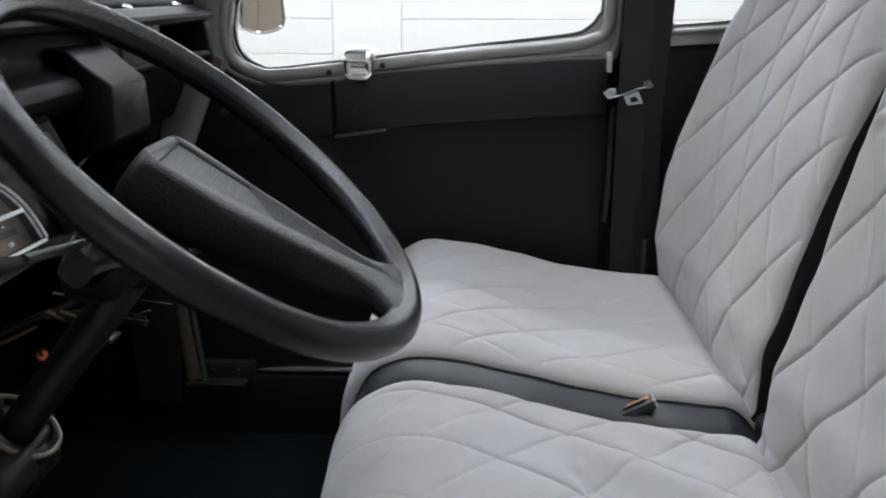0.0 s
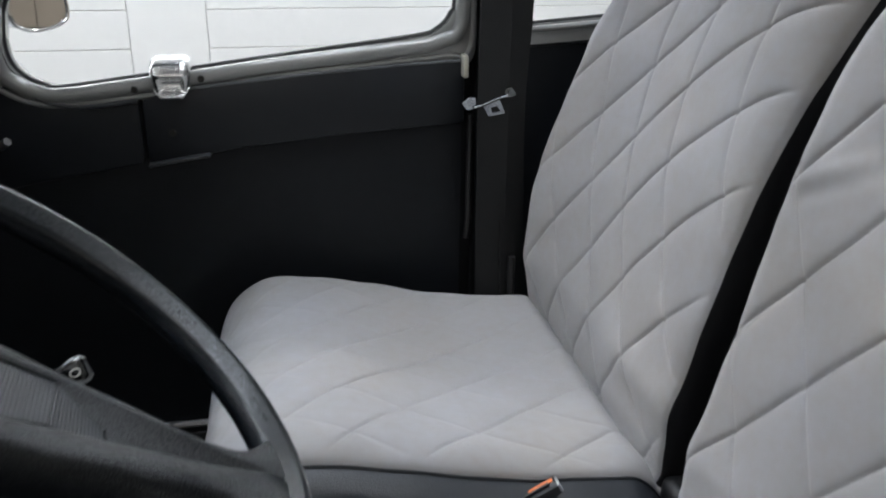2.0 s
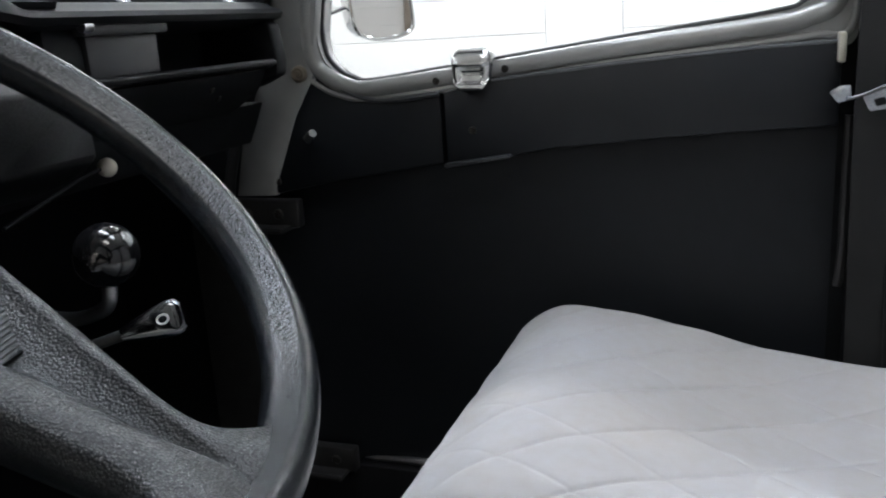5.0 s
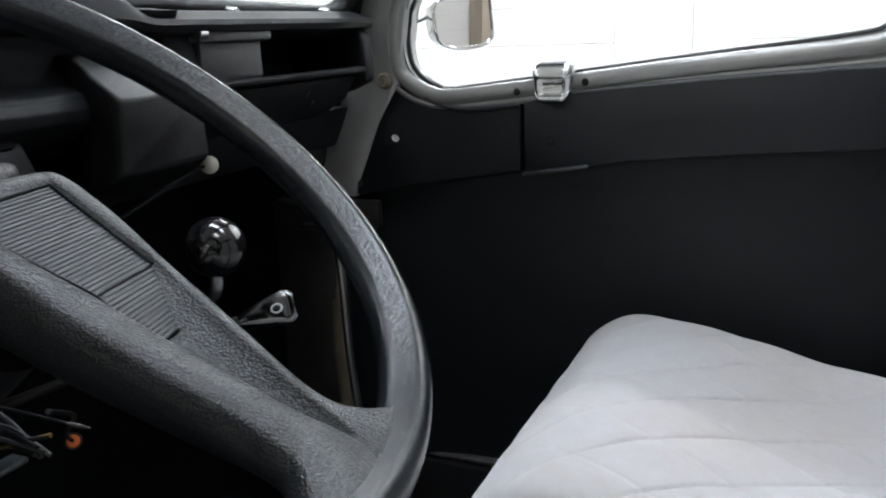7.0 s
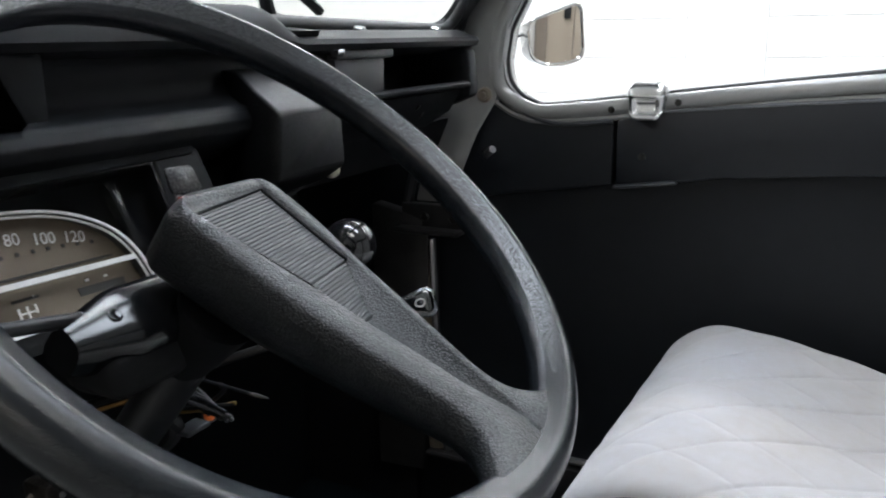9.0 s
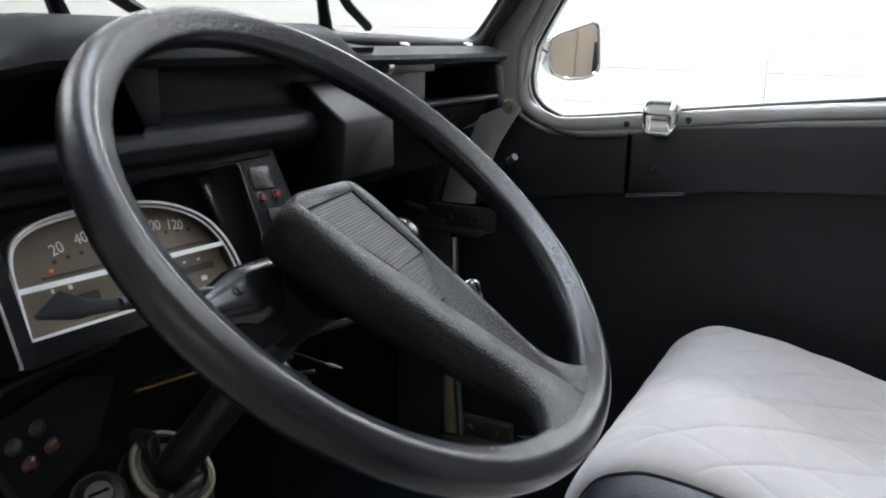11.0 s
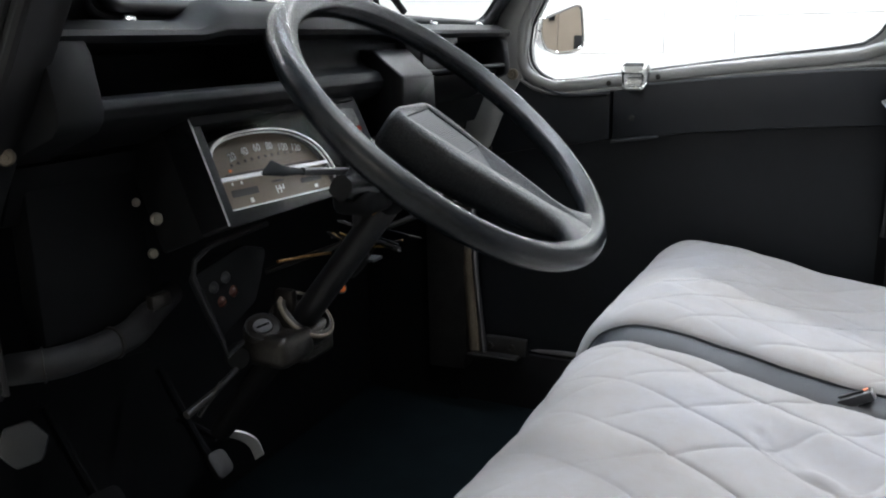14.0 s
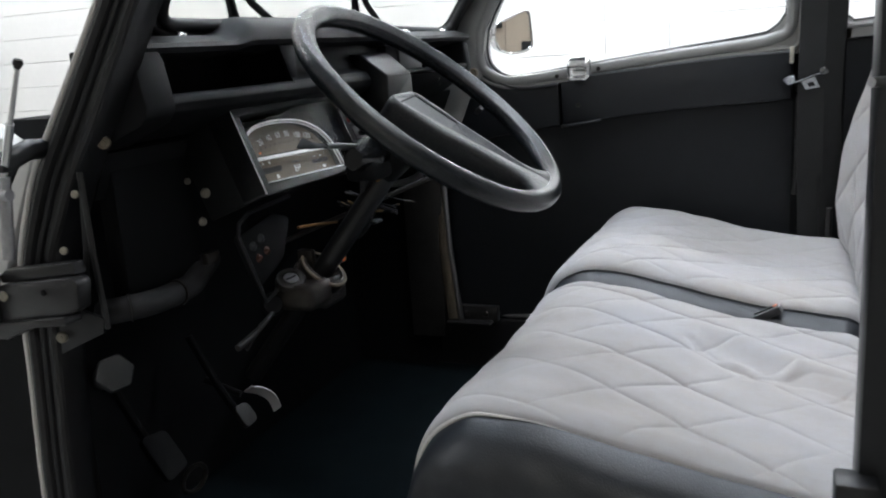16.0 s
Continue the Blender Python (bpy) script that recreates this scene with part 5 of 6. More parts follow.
ss = root("stalk_switch", (-0.27, 0.57, 0.62), "glossy black column switch with a long thin stalk", "switch")
hs = bmesh.new()
HC = Vector((-0.262, 0.588, 0.622))
rr_ = []
for k in range(25):
    f = k / 24
    y = -0.046 + 0.098 * f
    w = 0.022 * (0.50 + 0.50 * min(1, f / 0.35)) * math.sqrt(max(0.04, 1 - max(0, (f - 0.75) / 0.27) ** 2))
    top = 0.006 + 0.008 * min(1, f / 0.4) - 0.004 * max(0, f - 0.5)
    low = -0.020 - 0.006 * f
    mid, pr = low * 0.35, []
    for j in range(32):
        ph = 2 * math.pi * j / 32
        cx, cy = math.cos(ph), math.sin(ph)
        pw = 0.62 if cy > 0 else 0.45
        pr.append((w * math.copysign(abs(cx) ** pw, cx), mid + ((top - mid) if cy > 0 else (mid - low)) * math.copysign(abs(cy) ** 0.8, cy)))
    rr_.append([hs.verts.new(HC + WU * a + WVV * y + WN * n) for a, n in pr])
for a, b in zip(rr_, rr_[1:]):
    for k in range(len(a)):
        q = (k + 1) % len(a)
        hs.faces.new((a[k], a[q], b[q], b[k]))
hs.faces.new(rr_[0]), hs.faces.new(rr_[-1][::-1])
part("housing", hs, M_GLOSS, ss)
part("skirt", box((-0.290, 0.556, 0.585), (-0.245, 0.614, 0.612), 0.010, segs=3), M_MATT, ss)
part("button", lathe([(0, 0.0004), (0.0026, 0.0004), (0.0030, 0.0010), (0.0038, 0.0008), (0.0042, 0), (0, -0.001)], 14, facing(HC + WVV * -0.020 + WN * 0.0110, WN)), M_SATIN, ss)
part("stalk", tube([(-0.266, 0.560, 0.630), (-0.270, 0.52, 0.636), (-0.273, 0.490, 0.640)], 0.0038, 10), M_BLACK, ss, "thin black stalk")
part("paddle", tube([(-0.2725, 0.495, 0.6395), (-0.276, 0.472, 0.643), (-0.279, 0.461, 0.6465), (-0.2815, 0.443, 0.644)], [0.0036, 0.0060, 0.0105, 0.0015], 12, flat=0.30, up=(0.6, 0, 0.8)), M_MATT, ss, "flattened stalk tip")

TAB = Vector((-0.480, 0.864, 0.404))
wr = root("wiring", (-0.34, 0.68, 0.52), "bundle of black and coloured wires under the column", "wires")
BUNDLE = Vector((-0.275, 0.667, 0.530))
rnd = random.Random(4)
for k in range(10):
    a = Vector((-0.345 + rnd.uniform(-0.01, 0.01), 0.650 + rnd.uniform(-0.012, 0.012), 0.548 + rnd.uniform(-0.012, 0.012)))
    b = a.lerp(BUNDLE, 0.5) + Vector((rnd.uniform(-0.012, 0.012), rnd.uniform(-0.006, 0.012), rnd.uniform(-0.014, 0.006)))
    c = BUNDLE + Vector((rnd.uniform(-0.020, 0.006), rnd.uniform(-0.006, 0.006), rnd.uniform(-0.008, 0.010)))
    part("wire", tube(smooth_path([a, b, c], 5), 0.0014, 6), (M_MATT, M_YELLOW, M_MATT, M_RUBBER, M_RUBBER)[k % 5], wr)
part("loose_wire", tube(smooth_path([(-0.31, 0.668, 0.550), (-0.285, 0.674, 0.545), (-0.268, 0.680, 0.540)], 5), 0.0011, 6), M_MATT, wr)
part("wire_tip", tube([(-0.268, 0.680, 0.540), (-0.262, 0.682, 0.5385), (-0.255, 0.6845, 0.537)], [0.0012, 0.0016, 0.0005], 8), M_CAST, wr, "dull metal wire end")
part("sleeve", rod((-0.268, 0.594, 0.592), (-0.262, 0.598, 0.582), 0.0045, seg=10), M_AMBER, wr, "brownish wire sleeve")
part("amber_rod", tube([(-0.400, 0.612, 0.514), (-0.400, 0.660, 0.508), (-0.402, 0.722, 0.498)], 0.0018, 8), M_AMBER, wr, "amber brass rod")
part("loom", tube(smooth_path([(-0.285, 0.60, 0.585), (-0.30, 0.625, 0.55), (-0.315, 0.66, 0.515), (-0.34, 0.67, 0.49)], 6), 0.0055, 8), M_RUBBER, wr, "black cable loom")
part("tab_wire", tube(smooth_path([(-0.33, 0.72, 0.52), (-0.40, 0.80, 0.47), (-0.47, 0.85, 0.42), tuple(TAB)], 5), 0.002, 6), M_BLACK, wr)
part("connector", box((-0.316, 0.657, 0.510), (-0.302, 0.679, 0.514), 0.0015), M_NUT, wr, "pale plug")
tn = Vector((0.68, -0.62, 0.40)).normalized()
part("warning_tab", lathe([(0, 0.0018), (0.0050, 0.0016), (0.0060, 0.0006), (0.0060, -0.002), (0, -0.002)], 18, facing(TAB, tn)), M_ORANGE, wr, "small orange disc")
part("tab_rim", lathe([(0.0060, 0.0010), (0.0074, 0.0012), (0.0080, 0), (0.0078, -0.003), (0.0060, -0.003), (0.0060, 0.0010)], 18, facing(TAB, tn)), M_RUBBER, wr, "black rubber rim")

# dash-mounted levers
gs = root("gear_lever", (-0.33, 0.88, 0.6), "dash gear lever with a glossy black ball knob", "gear lever")
part("rod", tube(smooth_path([(-0.56, 0.93, 0.57), (-0.42, 0.92, 0.525), (-0.352, 0.914, 0.535), (-0.338, 0.911, 0.560)], 6), 0.006, 10), M_STEEL, gs)
kb = bmesh.new()
bmesh.ops.create_uvsphere(kb, u_segments=28, v_segments=18, radius=0.0255)
kb.transform(Matrix.Translation((-0.336, 0.910, 0.582)))
part("knob", kb, M_BALL, gs, "glossy black ball")
hb = root("hand_brake", (-0.28, 0.86, 0.55), "chrome pull handle of the dash hand brake", "hand brake")
h0, h1 = Vector((-0.230, 0.796, 0.5665)), Vector((-0.195, 0.811, 0.577))
hd = (h1 - h0).normalized()
part("rod", tube([tuple(h0 - hd * 0.30 + Vector((0, 0.03, -0.02))), tuple(h0 - hd * 0.06), tuple(h0)], 0.0036, 10), M_BRACKET, hb)
hu = Vector((0.45, -0.78, 0.42))
hu = (hu - hd * hu.dot(hd)).normalized()
hsd = hd.cross(hu)
grip, gr = bmesh.new(), []
for f, w, th in ((0.0, 0.0042, 0.0042), (0.06, 0.0050, 0.0046), (0.25, 0.0072, 0.0058), (0.55, 0.0100, 0.0068), (0.80, 0.0116, 0.0068), (0.92, 0.0108, 0.0056), (1.0, 0.0075, 0.0030)):
    c = h0.lerp(h1, f)
    pr = soft([(-w, -th), (w, -th), (w, th), (-w, th)], min(w, th) * 0.8, 3)
    gr.append([grip.verts.new(c + hsd * a + hu * b) for a, b in pr])
for a, b in zip(gr, gr[1:]):
    for k in range(len(a)):
        q = (k + 1) % len(a)
        grip.faces.new((a[k], a[q], b[q], b[k]))
grip.faces.new(gr[0]), grip.faces.new(gr[-1][::-1])
part("handle", grip, M_DIMCHROME, hb, "flared chrome grip")
part("emblem", tube([h0.lerp(h1, 0.72) + hu * 0.0069 + hd * 0.0036 * math.cos(t) + hsd * 0.0028 * math.sin(t) for t in (2 * math.pi * k / 18 for k in range(18))], 0.0006, 6, True), M_PRINT, hb, "white ring mark")
hl = root("heater_lever", (-0.46, 1.05, 0.62), "thin heater lever with a small ivory knob", "lever")
part("rod", tube([(-0.455, 0.93, 0.595), (-0.46, 1.03, 0.618), (-0.463, 1.062, 0.622)], 0.0022, 8), M_MATT, hl)
kb = bmesh.new()
bmesh.ops.create_uvsphere(kb, u_segments=18, v_segments=12, radius=0.0095)
kb.transform(Matrix.Translation((-0.463, 1.072, 0.622)))
part("knob", kb, M_IVORY, hl, "small ivory ball")

# footwell
fh = root("heater_hose", (-0.47, 0.42, 0.46), "ribbed grey heater hose across the footwell", "hose")
hp = smooth_path([(-0.50, 0.338, 0.470), (-0.470, 0.345, 0.476), (-0.460, 0.367, 0.475), (-0.460, 0.407, 0.473), (-0.462, 0.449, 0.474), (-0.475, 0.49, 0.482), (-0.515, 0.56, 0.478)], 12)
part("hose", tube(hp, [0.0145 + (0.0004 if i % 2 else 0) for i in range(len(hp))], 14), M_HOSE, fh)
for k in (14, 40):
    part("hose_clip", tube([hp[k], hp[k + 1]], 0.0165, 16), M_CAST, fh, "dull metal hose clip")
hx = root("hex_knob", (-0.50, 0.34, 0.395), "large grey hexagonal plastic knob", "knob")
part("knob", bevelled(prism([(0.023 * math.cos(radians(60 * k)), 0.023 * math.sin(radians(60 * k))) for k in range(6)], "z", 0, 0.022), 0.003), M_NUT, hx).data.transform(facing((-0.505, 0.345, 0.392), (0.72, -0.55, 0.4), 10))
part("stem", rod((-0.505, 0.345, 0.392), (-0.56, 0.375, 0.37), 0.015), M_BLACK, hx)


def pedal(at, w, h, mat, label):
    p = root("pedal", at, label, "pedal", "foot pedals")
    m = facing(at, (0.82, 0, 0.57))
    o = soft([(-h / 2, -w / 2), (h / 2, -w * 0.42), (h / 2, w * 0.42), (-h / 2, w / 2)], 0.012, 4)
    bm = prism(o, "z", -0.005, 0.005, 0.002)
    bm.transform(m)
    part("pad", bm, mat, p)
    part("arm", tube(smooth_path([Vector(at), Vector(at) + Vector((-0.03, 0, 0.02)), Vector(at) + Vector((-0.09, -0.01, 0.14))], 5), 0.007, 8), M_MATT, p)
    return p


pedal((-0.632, 0.745, 0.150), 0.044, 0.036, M_PEDAL, "grey rubber brake pedal")
pedal((-0.645, 0.556, 0.166), 0.080, 0.052, M_MATT, "grey rubber clutch pedal in the dark footwell")
ac = root("accelerator", (-0.62, 0.80, 0.15), "metal accelerator arm, its bright reflection put in the colour", "pedal", "foot pedals")
# Pale satin trim instead of chrome: the bright reflection is in the colour.
part("plate", ribbon(smooth_path([(-0.640, 0.772, 0.186), (-0.626, 0.790, 0.176), (-0.617, 0.806, 0.158), (-0.614, 0.815, 0.132)], 6), 0.017, 0.004, (0.7, 0.3, 0.5)), M_TRIM, ac)
part("rod", tube([(-0.655, 0.770, 0.175), (-0.72, 0.76, 0.2)], 0.006, 8), M_BLACK, ac)
part("ring", tube([Vector((-0.62, 0.585, 0.115)) + Vector((0, 0.028 * math.cos(t), 0.028 * math.sin(t) * 0.7)) for t in (2 * math.pi * k / 24 for k in range(24))], 0.004, 8, True), M_CAST, ac, "metal ring")

# ---------------------------------------------------------------- seats
def spread(k, u, v):
    """A slowly bending count of stitch lines over a cover: constant, slopes and curvatures per 10 cm."""
    u, v = 10 * u, 10 * v
    return k[0] + k[1] * u + k[2] * v + k[3] * u * u + k[4] * u * v + k[5] * v * v


def stitched(a, b, amp, fade_b=0.5, gap=0.085):
    """Padding height between two families of stitch lines, numbered a and b, with a narrow sunk thread line."""
    da, db = gap * abs(math.sin(math.pi * a)) / math.pi, gap * abs(math.sin(math.pi * b)) / math.pi
    pa, pb = 1 - math.exp(-da / 0.010), 1 - math.exp(-db / 0.010)
    h = amp * (pa * (1 - fade_b + fade_b * pb) - 0.40)
    return h - 0.42 * amp * (math.exp(-(da / 0.0020) ** 2) + fade_b * math.exp(-(db / 0.0020) ** 2))


CU = [(-0.149, 0.12), (-0.157, 0.20), (-0.159, 0.27), (-0.150, 0.32), (-0.129, 0.360), (-0.097, 0.3835), (-0.06, 0.3925), (0.0, 0.3875), (0.08, 0.371), (0.18, 0.350), (0.28, 0.338), (0.36, 0.334)]


def arc(points, n):
    """Even steps along a smoothed line, with its length at each."""
    P = smooth_path([(a, 0, b) for a, b in points], 10)
    L = [0.0]
    for a, b in zip(P, P[1:]):
        L.append(L[-1] + (b - a).length)
    S = np.linspace(0, L[-1], n)
    return S, np.interp(S, L, [p.x for p in P]), np.interp(S, L, [p.z for p in P])


# creases of the driver's cover: from, to, width, height
FOLDS = [((0.11, 0.742), (0.186, 0.676), 0.010, -0.0040), ((0.186, 0.676), (0.228, 0.693), 0.008, -0.0045), ((0.150, 0.708), (0.185, 0.703), 0.009, 0.0035), ((0.228, 0.693), (0.243, 0.735), 0.008, 0.0030), ((0.228, 0.693), (0.26, 0.703), 0.010, -0.0050), ((0.26, 0.703), (0.34, 0.662), 0.013, -0.0065)]
# a long slack ridge, steep towards the doorway
RIDGE = [(0.070, 0.788), (0.123, 0.792), (0.184, 0.770), (0.239, 0.745), (0.298, 0.706), (0.345, 0.675)]


def along(x, y, a, b):
    """How far a point lies from a stretch between two others, and how far along it."""
    dx, dy = b[0] - a[0], b[1] - a[1]
    t = min(1, max(0, ((x - a[0]) * dx + (y - a[1]) * dy) / (dx * dx + dy * dy)))
    px, py = x - a[0] - t * dx, y - a[1] - t * dy
    return math.hypot(px, py), t, py


def folds(x, y):
    h = 0.0
    if not (0.06 < x < 0.44 and 0.56 < y < 0.95):
        return h
    for a, b, w, k in FOLDS:
        d, t, side = along(x, y, a, b)
        if d < 3 * w:
            h += 1.5 * k * math.exp(-(d / w) ** 2) * (0.4 + 0.6 * math.sin(math.pi * (0.1 + 0.8 * t)))
    d, side, far = min((along(x, y, a, b)[0], along(x, y, a, b)[2], i + along(x, y, a, b)[1]) for i, (a, b) in enumerate(zip(RIDGE, RIDGE[1:])))
    off = d if side > 0 else -d
    lift = 0.0125 * math.exp(-(d / (0.036 if side > 0 else 0.024)) ** 2) - 0.0045 * math.exp(-((off + 0.044) / 0.020) ** 2)
    return max(h, -0.0035) + lift * min(1, 0.6 * far) ** 1.5 * min(1, max(0, (0.44 - x) / 0.08))


def pulls(y, z):
    """Gathered folds at the inner shoulder of the driver's back."""
    t = (y - 0.74) / 0.12
    if not 0 < t < 1.2 or not 0.60 < z < 0.80:
        return 0.0
    d = z - 0.665 - 0.55 * (0.86 - y)
    return 0.0024 * min(1, 5 * (1.2 - t)) * t * math.sin(d / 0.0060) * math.exp(-(d / 0.020) ** 2)


def wrinkle(x, z, s):
    """Slack creases that run slanting down along the vinyl side."""
    a = noise.noise((x * 3.5 + z * 5, z * 16 + x * 11, s * 2.0))
    b = noise.noise((x * 8 + z * 9, z * 34 + x * 24, s * 3.0))
    return 0.011 * a * max(0, 0.7 + noise.noise((x * 5, z * 5, 8.0))) + 0.0025 * b


def cushion(seat, y0, y1, drop, side_mats, falls, amp, rows_l, rows_f, yc):
    S, X, Z = arc(CU, 360)
    ny = 270
    bm = bmesh.new()
    grid = []
    E = 0.035
    for i in range(len(S)):
        j0, j1 = max(i - 1, 0), min(i + 1, len(S) - 1)
        tx, tz = X[j1] - X[j0], Z[j1] - Z[j0]
        l = math.hypot(tx, tz)
        nx, nz = -tz / l, tx / l
        row = []
        for k in range(ny + 1):
            y = y0 + (y1 - y0) * k / ny
            e = min(y - y0, y1 - y)
            fall = E * (1 - math.sqrt(max(0, 1 - max(0, 1 - e / E) ** 2))) if e < E else 0
            fall *= (falls[0] if y < (y0 + y1) / 2 else falls[1]) / E
            mid = 1 - ((y - (y0 + y1) / 2) / ((y1 - y0) / 2)) ** 2
            sag = 0.010 * mid * max(0, min(1, (X[i] - 0.02) / 0.12)) + (0.006 if y1 < 0.91 else 0.003) * mid
            # worn folds and slack in the cover
            wv = 0.006 * noise.noise((X[i] * 5, y * 7, 0.2)) + 0.0028 * noise.noise((X[i] * 16, y * 20, 4.2))
            if y1 < 0.91:
                wv += folds(X[i], y)
            # stitching is pulled tight in places and slack in others
            slack = 0.40 + 1.0 * max(0, 0.5 + noise.noise((X[i] * 6, y * 5, 9.1)))
            slack *= min(1, max(0.2, (S[i] - 0.25) / 0.14))
            u, v = S[i] - 0.44, y - yc
            w = 0.035 * noise.noise((X[i] * 9, y * 9, 1.3))
            h = stitched(spread(rows_l, u, v) + w, spread(rows_f, u, v) - w, amp * min(1, e / 0.03) * slack) + wv
            # the back end tucks down behind the backrest
            tuck = min(1, max(0, (X[i] - 0.305) / 0.040))
            sag += 0.030 * tuck * tuck
            row.append(bm.verts.new((X[i] + nx * (h - fall), y, Z[i] - drop - sag + nz * (h - fall))))
        grid.append(row)
    for a, b in zip(grid, grid[1:]):
        for k in range(ny):
            bm.faces.new((a[k], b[k], b[k + 1], a[k + 1]))
    lo = [r[0].co.copy() for r in grid]
    hi = [r[-1].co.copy() for r in grid]
    part("cover", bm, M_FABRIC, seat, "quilted pale grey velour cover")
    for pts, yy, mat, sgn in ((lo, y0, side_mats[0], -1), (hi, y1, side_mats[1], 1)):
        sb = bmesh.new()
        rows = []
        for j in range(26):
            t = j / 25
            rr = []
            for p in pts:
                base = max(0.10, 0.12)
                z = p.z + (base - p.z) * t
                bul = 0.050 * math.sqrt(max(0, 1 - (1 - min(1, t / 0.30)) ** 2)) * (1 - 0.25 * t) + 0.008 * noise.noise((p.x * 7 + z * 10, z * 16 - p.x * 5, sgn * 3)) * min(1, 4 * t) + 0.003 * noise.noise((p.x * 30, z * 24, sgn * 5)) * min(1, 4 * t) + wrinkle(p.x, z, sgn) * min(1, 5 * t)
                # pull the front edge in so the panel closes under the roll
                rr.append(sb.verts.new((p.x, p.y + sgn * bul, z)))
            rows.append(rr)
        for a, b in zip(rows, rows[1:]):
            for k in range(len(a) - 1):
                sb.faces.new((a[k], a[k + 1], b[k + 1], b[k]))
        part("side_panel", sb, mat, seat, "grained vinyl side panel")
        run = pts[::2] if yy > 0.5 else pts[:int(len(pts) * 0.56):2]
        part("piping", tube([p + Vector((0, sgn * 0.002, 0.001)) for p in run], [(0.0032 if yy < 0.5 else 0.0012) * min(1, (len(run) - k) / (40 if yy < 0.5 else 1)) for k in range(len(run))], 6), M_PIPE if yy < 0.5 else mat, seat, "white piping" if yy < 0.5 else "grey piping")
    part("base", box((-0.13, y0 + 0.03, 0.08), (0.40, y1 - 0.03, 0.28), 0.01), M_VINYLBLACK, seat, "dark seat base")
    for x in (-0.15, 0.33):
        for y in (y0 + 0.05, y1 - 0.05):
            part("leg", rod((x, y, 0.0), (x, y, 0.09), 0.011), M_BLACK, seat)


BR = [(0.318, 0.300), (0.334, 0.335), (0.350, 0.42), (0.368, 0.50), (0.386, 0.58), (0.402, 0.65), (0.420, 0.72), (0.440, 0.79), (0.462, 0.86), (0.485, 0.92), (0.510, 0.955)]


# passenger back: forward wing of the far edge, its far half width, and how far the near edge wraps round
WING = [(0.33, 0.02), (0.40, 0.045), (0.46, 0.062), (0.54, 0.068), (0.64, 0.062), (0.72, 0.055), (0.80, 0.05), (0.95, 0.03)]
FAR = [(0.30, 0.2235), (0.50, 0.2235), (0.58, 0.220), (0.64, 0.214), (0.69, 0.204), (0.75, 0.184), (0.80, 0.163), (0.86, 0.13), (0.92, 0.09), (0.96, 0.05)]
WRAP = [(0.30, 0.008), (0.50, 0.009), (0.59, 0.013), (0.67, 0.021), (0.74, 0.031), (0.79, 0.044), (0.85, 0.058), (0.95, 0.08)]


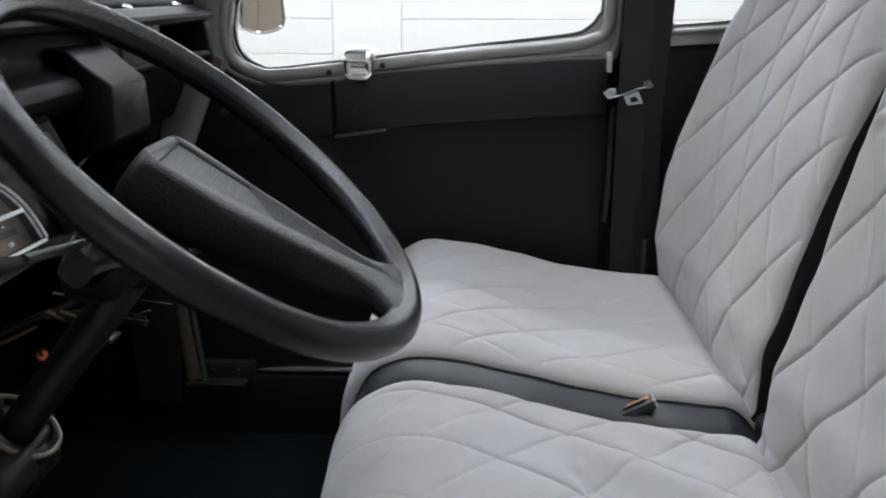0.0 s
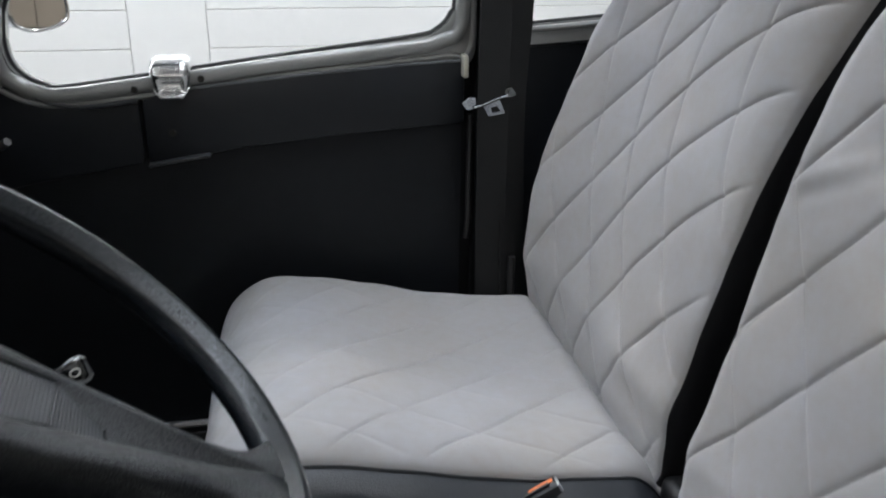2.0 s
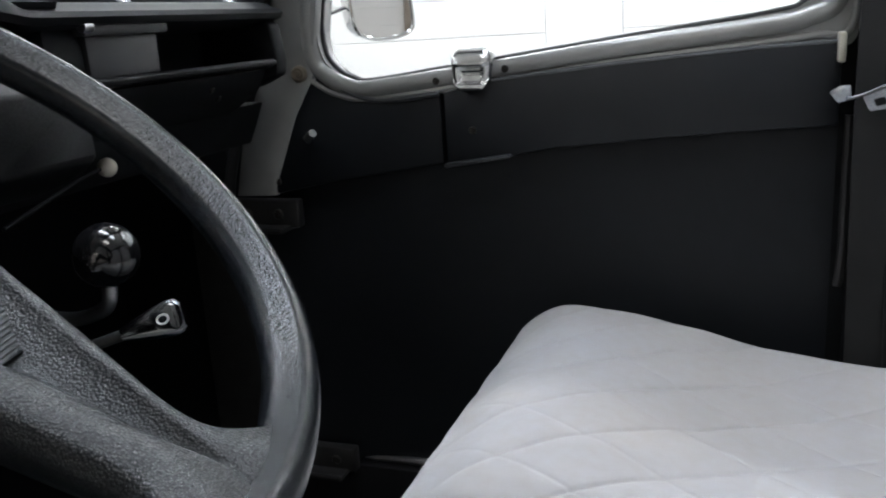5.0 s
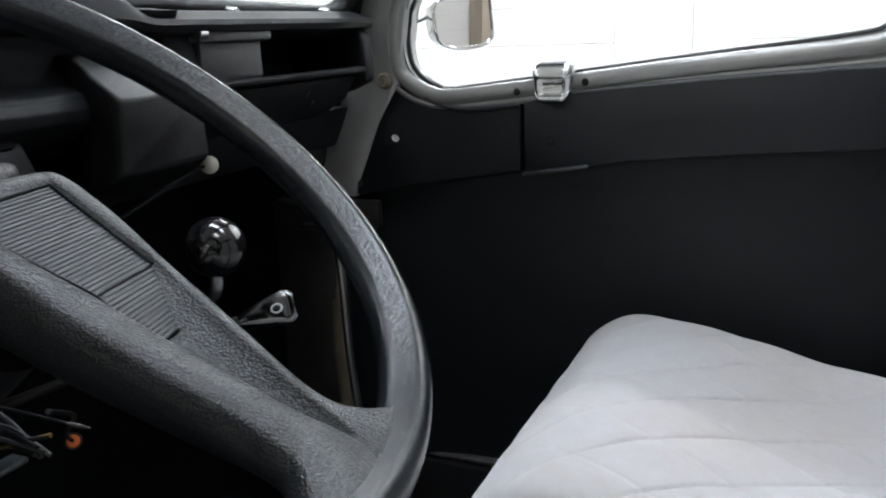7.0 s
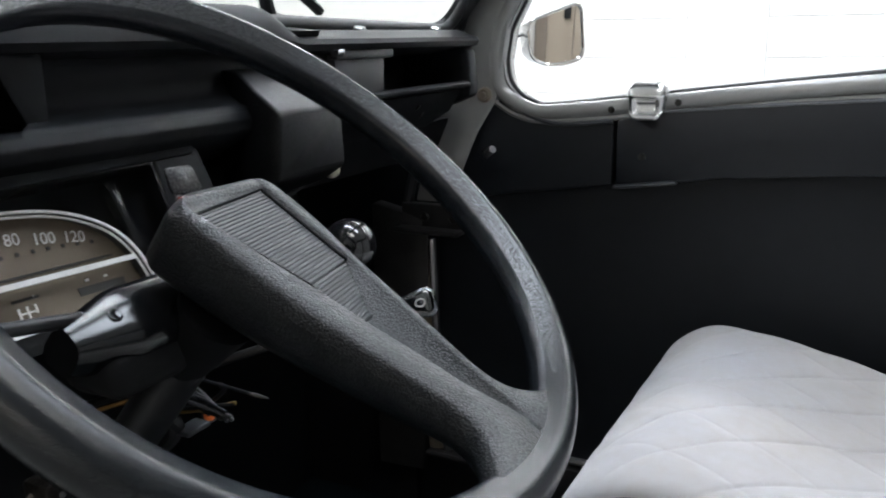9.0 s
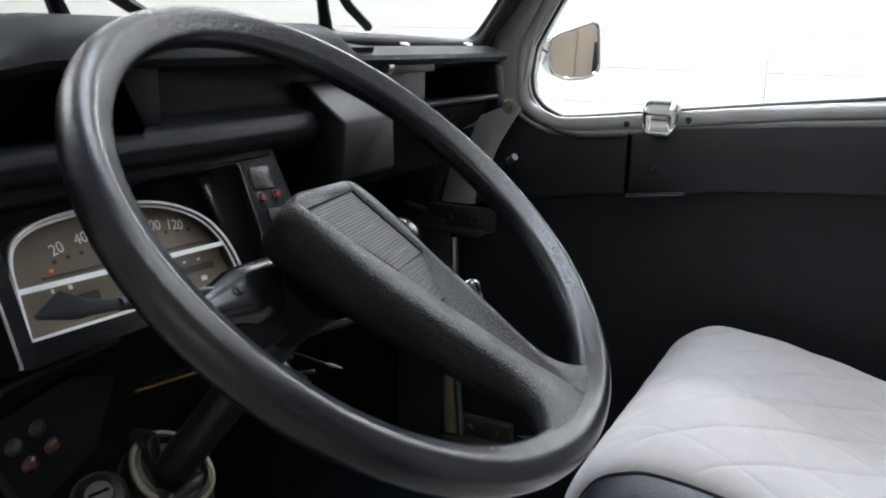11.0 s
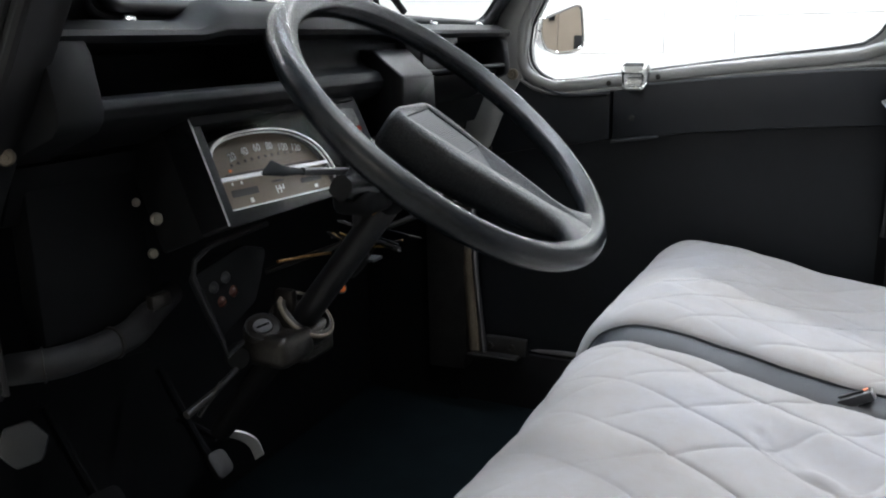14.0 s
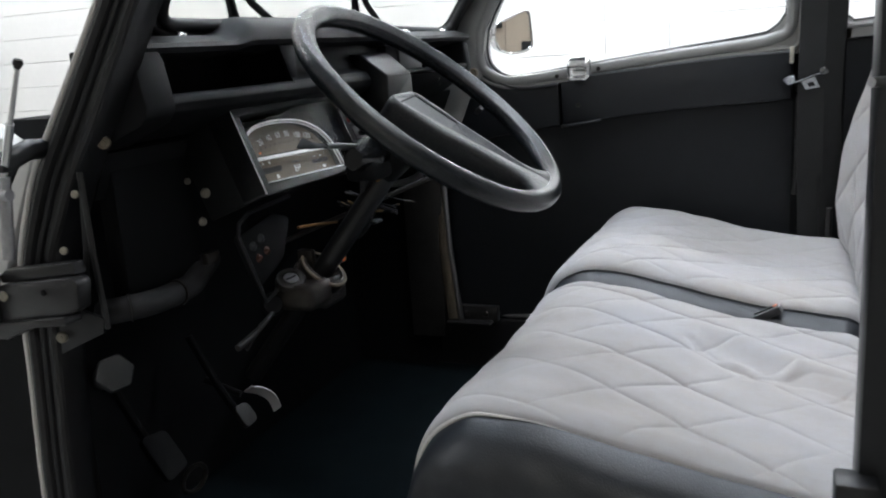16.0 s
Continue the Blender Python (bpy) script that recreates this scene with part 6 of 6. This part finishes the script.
def backrest(seat, y0, y1, rows_b, rows_a, centre):
    S, X, Z = arc(BR, 350)
    ny = 260
    E = 0.030
    bm = bmesh.new()
    grid = []
    far_seat = y1 > 1
    yc, hw = (y0 + y1) / 2, (y1 - y0) / 2
    for i in range(len(S)):
        j0, j1 = max(i - 1, 0), min(i + 1, len(S) - 1)
        tx, tz = X[j1] - X[j0], Z[j1] - Z[j0]
        l = math.hypot(tx, tz)
        nx, nz = -tz / l, tx / l
        # shoulders round off towards the top
        top = max(0, (Z[i] - 0.66) / 0.30)
        wid = hw * (1 - 0.42 * top ** 2.6)
        wing, far, wrap = eased(WING, Z[i], 0.04), eased(FAR, Z[i], 0.03), eased(WRAP, Z[i], 0.03)
        row = []
        for k in range(ny + 1):
            f = 2 * k / ny - 1
            side = (hw if f < 0 else far) if far_seat else wid
            y = yc + side * f
            e = side * (1 - abs(f))
            fall = E * (1 - math.sqrt(max(0, 1 - max(0, 1 - e / E) ** 2))) if e < E else 0
            if far_seat and f < 0:
                e0 = 0.012 + 1.2 * wrap
                fall = wrap * (1 - math.sqrt(max(0, 1 - max(0, 1 - e / e0) ** 2))) if e < e0 else 0
            bol = wing * max(0, f) ** 2.4 if far_seat else 0.012 * abs(f) ** 2.2
            wv = 0.005 * noise.noise((Z[i] * 6, y * 6, 7.7)) + 0.002 * noise.noise((Z[i] * 20, y * 15, 2.2))
            u, v = y - centre[0], Z[i] - centre[1]
            w = 0.025 * noise.noise((Z[i] * 9, y * 9, 5.3))
            h = stitched(spread(rows_a, u, v) + w, spread(rows_b, u, v) - w, 0.0050 * min(1, e / 0.025), 0.75) + wv + bol
            if not far_seat:
                h += pulls(y, Z[i]) * min(1, e / 0.04)
            # the foot of the pad draws back into the crease
            h += 0.006 * math.exp(-((Z[i] - 0.395) / 0.03) ** 2) - 0.008 * min(1, max(0, (0.352 - Z[i]) / 0.03)) ** 2
            row.append(bm.verts.new((X[i] + nx * (h - fall), y, Z[i] + nz * (h - fall))))
        grid.append(row)
    for a, b in zip(grid, grid[1:]):
        for k in range(ny):
            bm.faces.new((a[k], b[k], b[k + 1], a[k + 1]))
    lo = [r[0].co.copy() for r in grid]
    hi = [r[-1].co.copy() for r in grid]
    tp = [v.co.copy() for v in grid[-1]]
    part("back_cover", bm, M_FABRIC, seat, "quilted pale grey velour backrest cover")
    ring = lo + tp[1:-1] + hi[::-1]
    sb = bmesh.new()
    rows = []
    for j in range(7):
        t = j / 6
        rows.append([sb.verts.new((p.x + 0.095 * t, p.y + (p.y - yc) * (0.03 * math.sin(math.pi * t) - 0.03 * t), p.z + 0.018 * math.sin(math.pi * t))) for p in ring])
    for a, b in zip(rows, rows[1:]):
        for k in range(len(a) - 1):
            sb.faces.new((a[k], a[k + 1], b[k + 1], b[k]))
    sb.faces.new(rows[-1])
    part("back_shell", sb, M_VINYLBLACK, seat, "black vinyl backrest side and rear")


ps = root("car_seat", (0.1, 1.155, 0.0), "passenger car seat in diamond-quilted pale grey velour with grey vinyl sides", "car seat", "front seats")
cushion(ps, 0.932, 1.392, -0.007, (M_VINYL, M_VINYL), (0.018, 0.022), 0.0032, (3.478, -0.9955, 1.0759, 0.0741, -0.0421, 0.0196), (2.205, 0.439, 1.0442, 0.0147, -0.0115, -0.0279), 1.15)
backrest(ps, 0.938, 1.385, (2.276, 0.8504, -0.4963, 0.0914, 0.0446, 0.1208), (3.680, -0.8485, -0.7916, -0.069, -0.0073, -0.0856), (1.10, 0.55))
part("hinge_cover", box((0.345, 0.888, 0.14), (0.46, 0.940, 0.318), 0.014, segs=4), M_VINYLBLACK, ps, "black vinyl cover at the seat hinge")
ds = root("car_seat", (0.1, 0.64, 0.0), "driver's seat in creased diamond-quilted grey velour with grey vinyl side", "car seat", "front seats")
cushion(ds, 0.400, 0.895, 0.014, (M_VINYL, M_VINYL), (0.013, 0.042), 0.0058, (1.164, 0.2812, 0.939, 0.0568, -0.0173, 0.0367), (0.017, 0.9645, -0.8553, -0.0381, 0.0398, -0.0573), 0.65)
backrest(ds, 0.400, 0.880, (-0.006, 0.8749, -0.5971, 0, 0, 0), (0.993, -0.9576, -0.6977, 0, 0, 0), (0.76, 0.53))

bu = root("belt_buckle", (0.22, 0.91, 0.34), "black seat belt buckle with an orange release button", "seat belt buckle", "seat belts")
bd = Vector((0.86, 0.0, 0.46)).normalized()
bs = bd.cross(Vector((0, 1, 0))).normalized() * -1
bs = bs if bs.z > 0 else -bs
by = bs.cross(bd)
m = Matrix((tuple(bd), tuple(by), tuple(bs))).transposed().to_4x4()
m = Matrix.Translation((0.178, 0.914, 0.315)) @ m
part("body", box((-0.006, -0.009, -0.006), (0.047, 0.009, 0.006), 0.002, m), M_BLACK, bu)
part("guard", box((0.002, -0.003, 0.0055), (0.039, 0.0005, 0.0088), 0.0005, m), M_BLACK, bu)
part("button", box((-0.003, 0.0008, 0.0055), (0.044, 0.0060, 0.0068), 0.0004, m), M_ORANGE, bu, "orange release button")
part("slot", box((0.0465, -0.008, -0.004), (0.0490, 0.008, 0.0055), 0.0006, m), M_STEEL, bu, "bright metal slot edge")
part("strap", ribbon([(0.212, 0.914, 0.312), (0.245, 0.915, 0.305), (0.275, 0.915, 0.26)], 0.022, 0.004, (0, 1, 0)), M_WEBBING, bu)

# ---------------------------------------------------------------- seen past the near pillar
an = root("antenna", (-0.50, 0.24, 0.55), "telescopic chrome aerial clamped beside the pillar", "antenna")
part("base_rod", rod((-0.512, 0.24, 0.56), (-0.498, 0.24, 0.645), 0.0062), M_STEEL, an)
part("middle_rod", rod((-0.498, 0.24, 0.645), (-0.477, 0.24, 0.697), 0.0042), M_CHROME, an)
part("tip_rod", rod((-0.477, 0.24, 0.697), (-0.454, 0.24, 0.752), 0.0026), M_CHROME, an)
part("tip", lathe([(0, 0.006), (0.004, 0.005), (0.005, 0.001), (0.003, -0.004), (0, -0.005)], 14, facing((-0.4535, 0.24, 0.753), (0.4, 0, 1))), M_CAST, an)
part("clamp", join(box((-0.520, 0.234, 0.649), (-0.490, 0.246, 0.658), 0.003), tube([(-0.508, 0.243, 0.640), (-0.502, 0.252, 0.660), (-0.498, 0.275, 0.668), (-0.500, 0.325, 0.664)], [0.011, 0.012, 0.011, 0.010], 10)), M_BLACK, an, "black clamp")
part("handle", rod((-0.515, 0.236, 0.627), (-0.490, 0.236, 0.627), 0.006, bev=0.002), M_STEEL, an, "small bright lever")
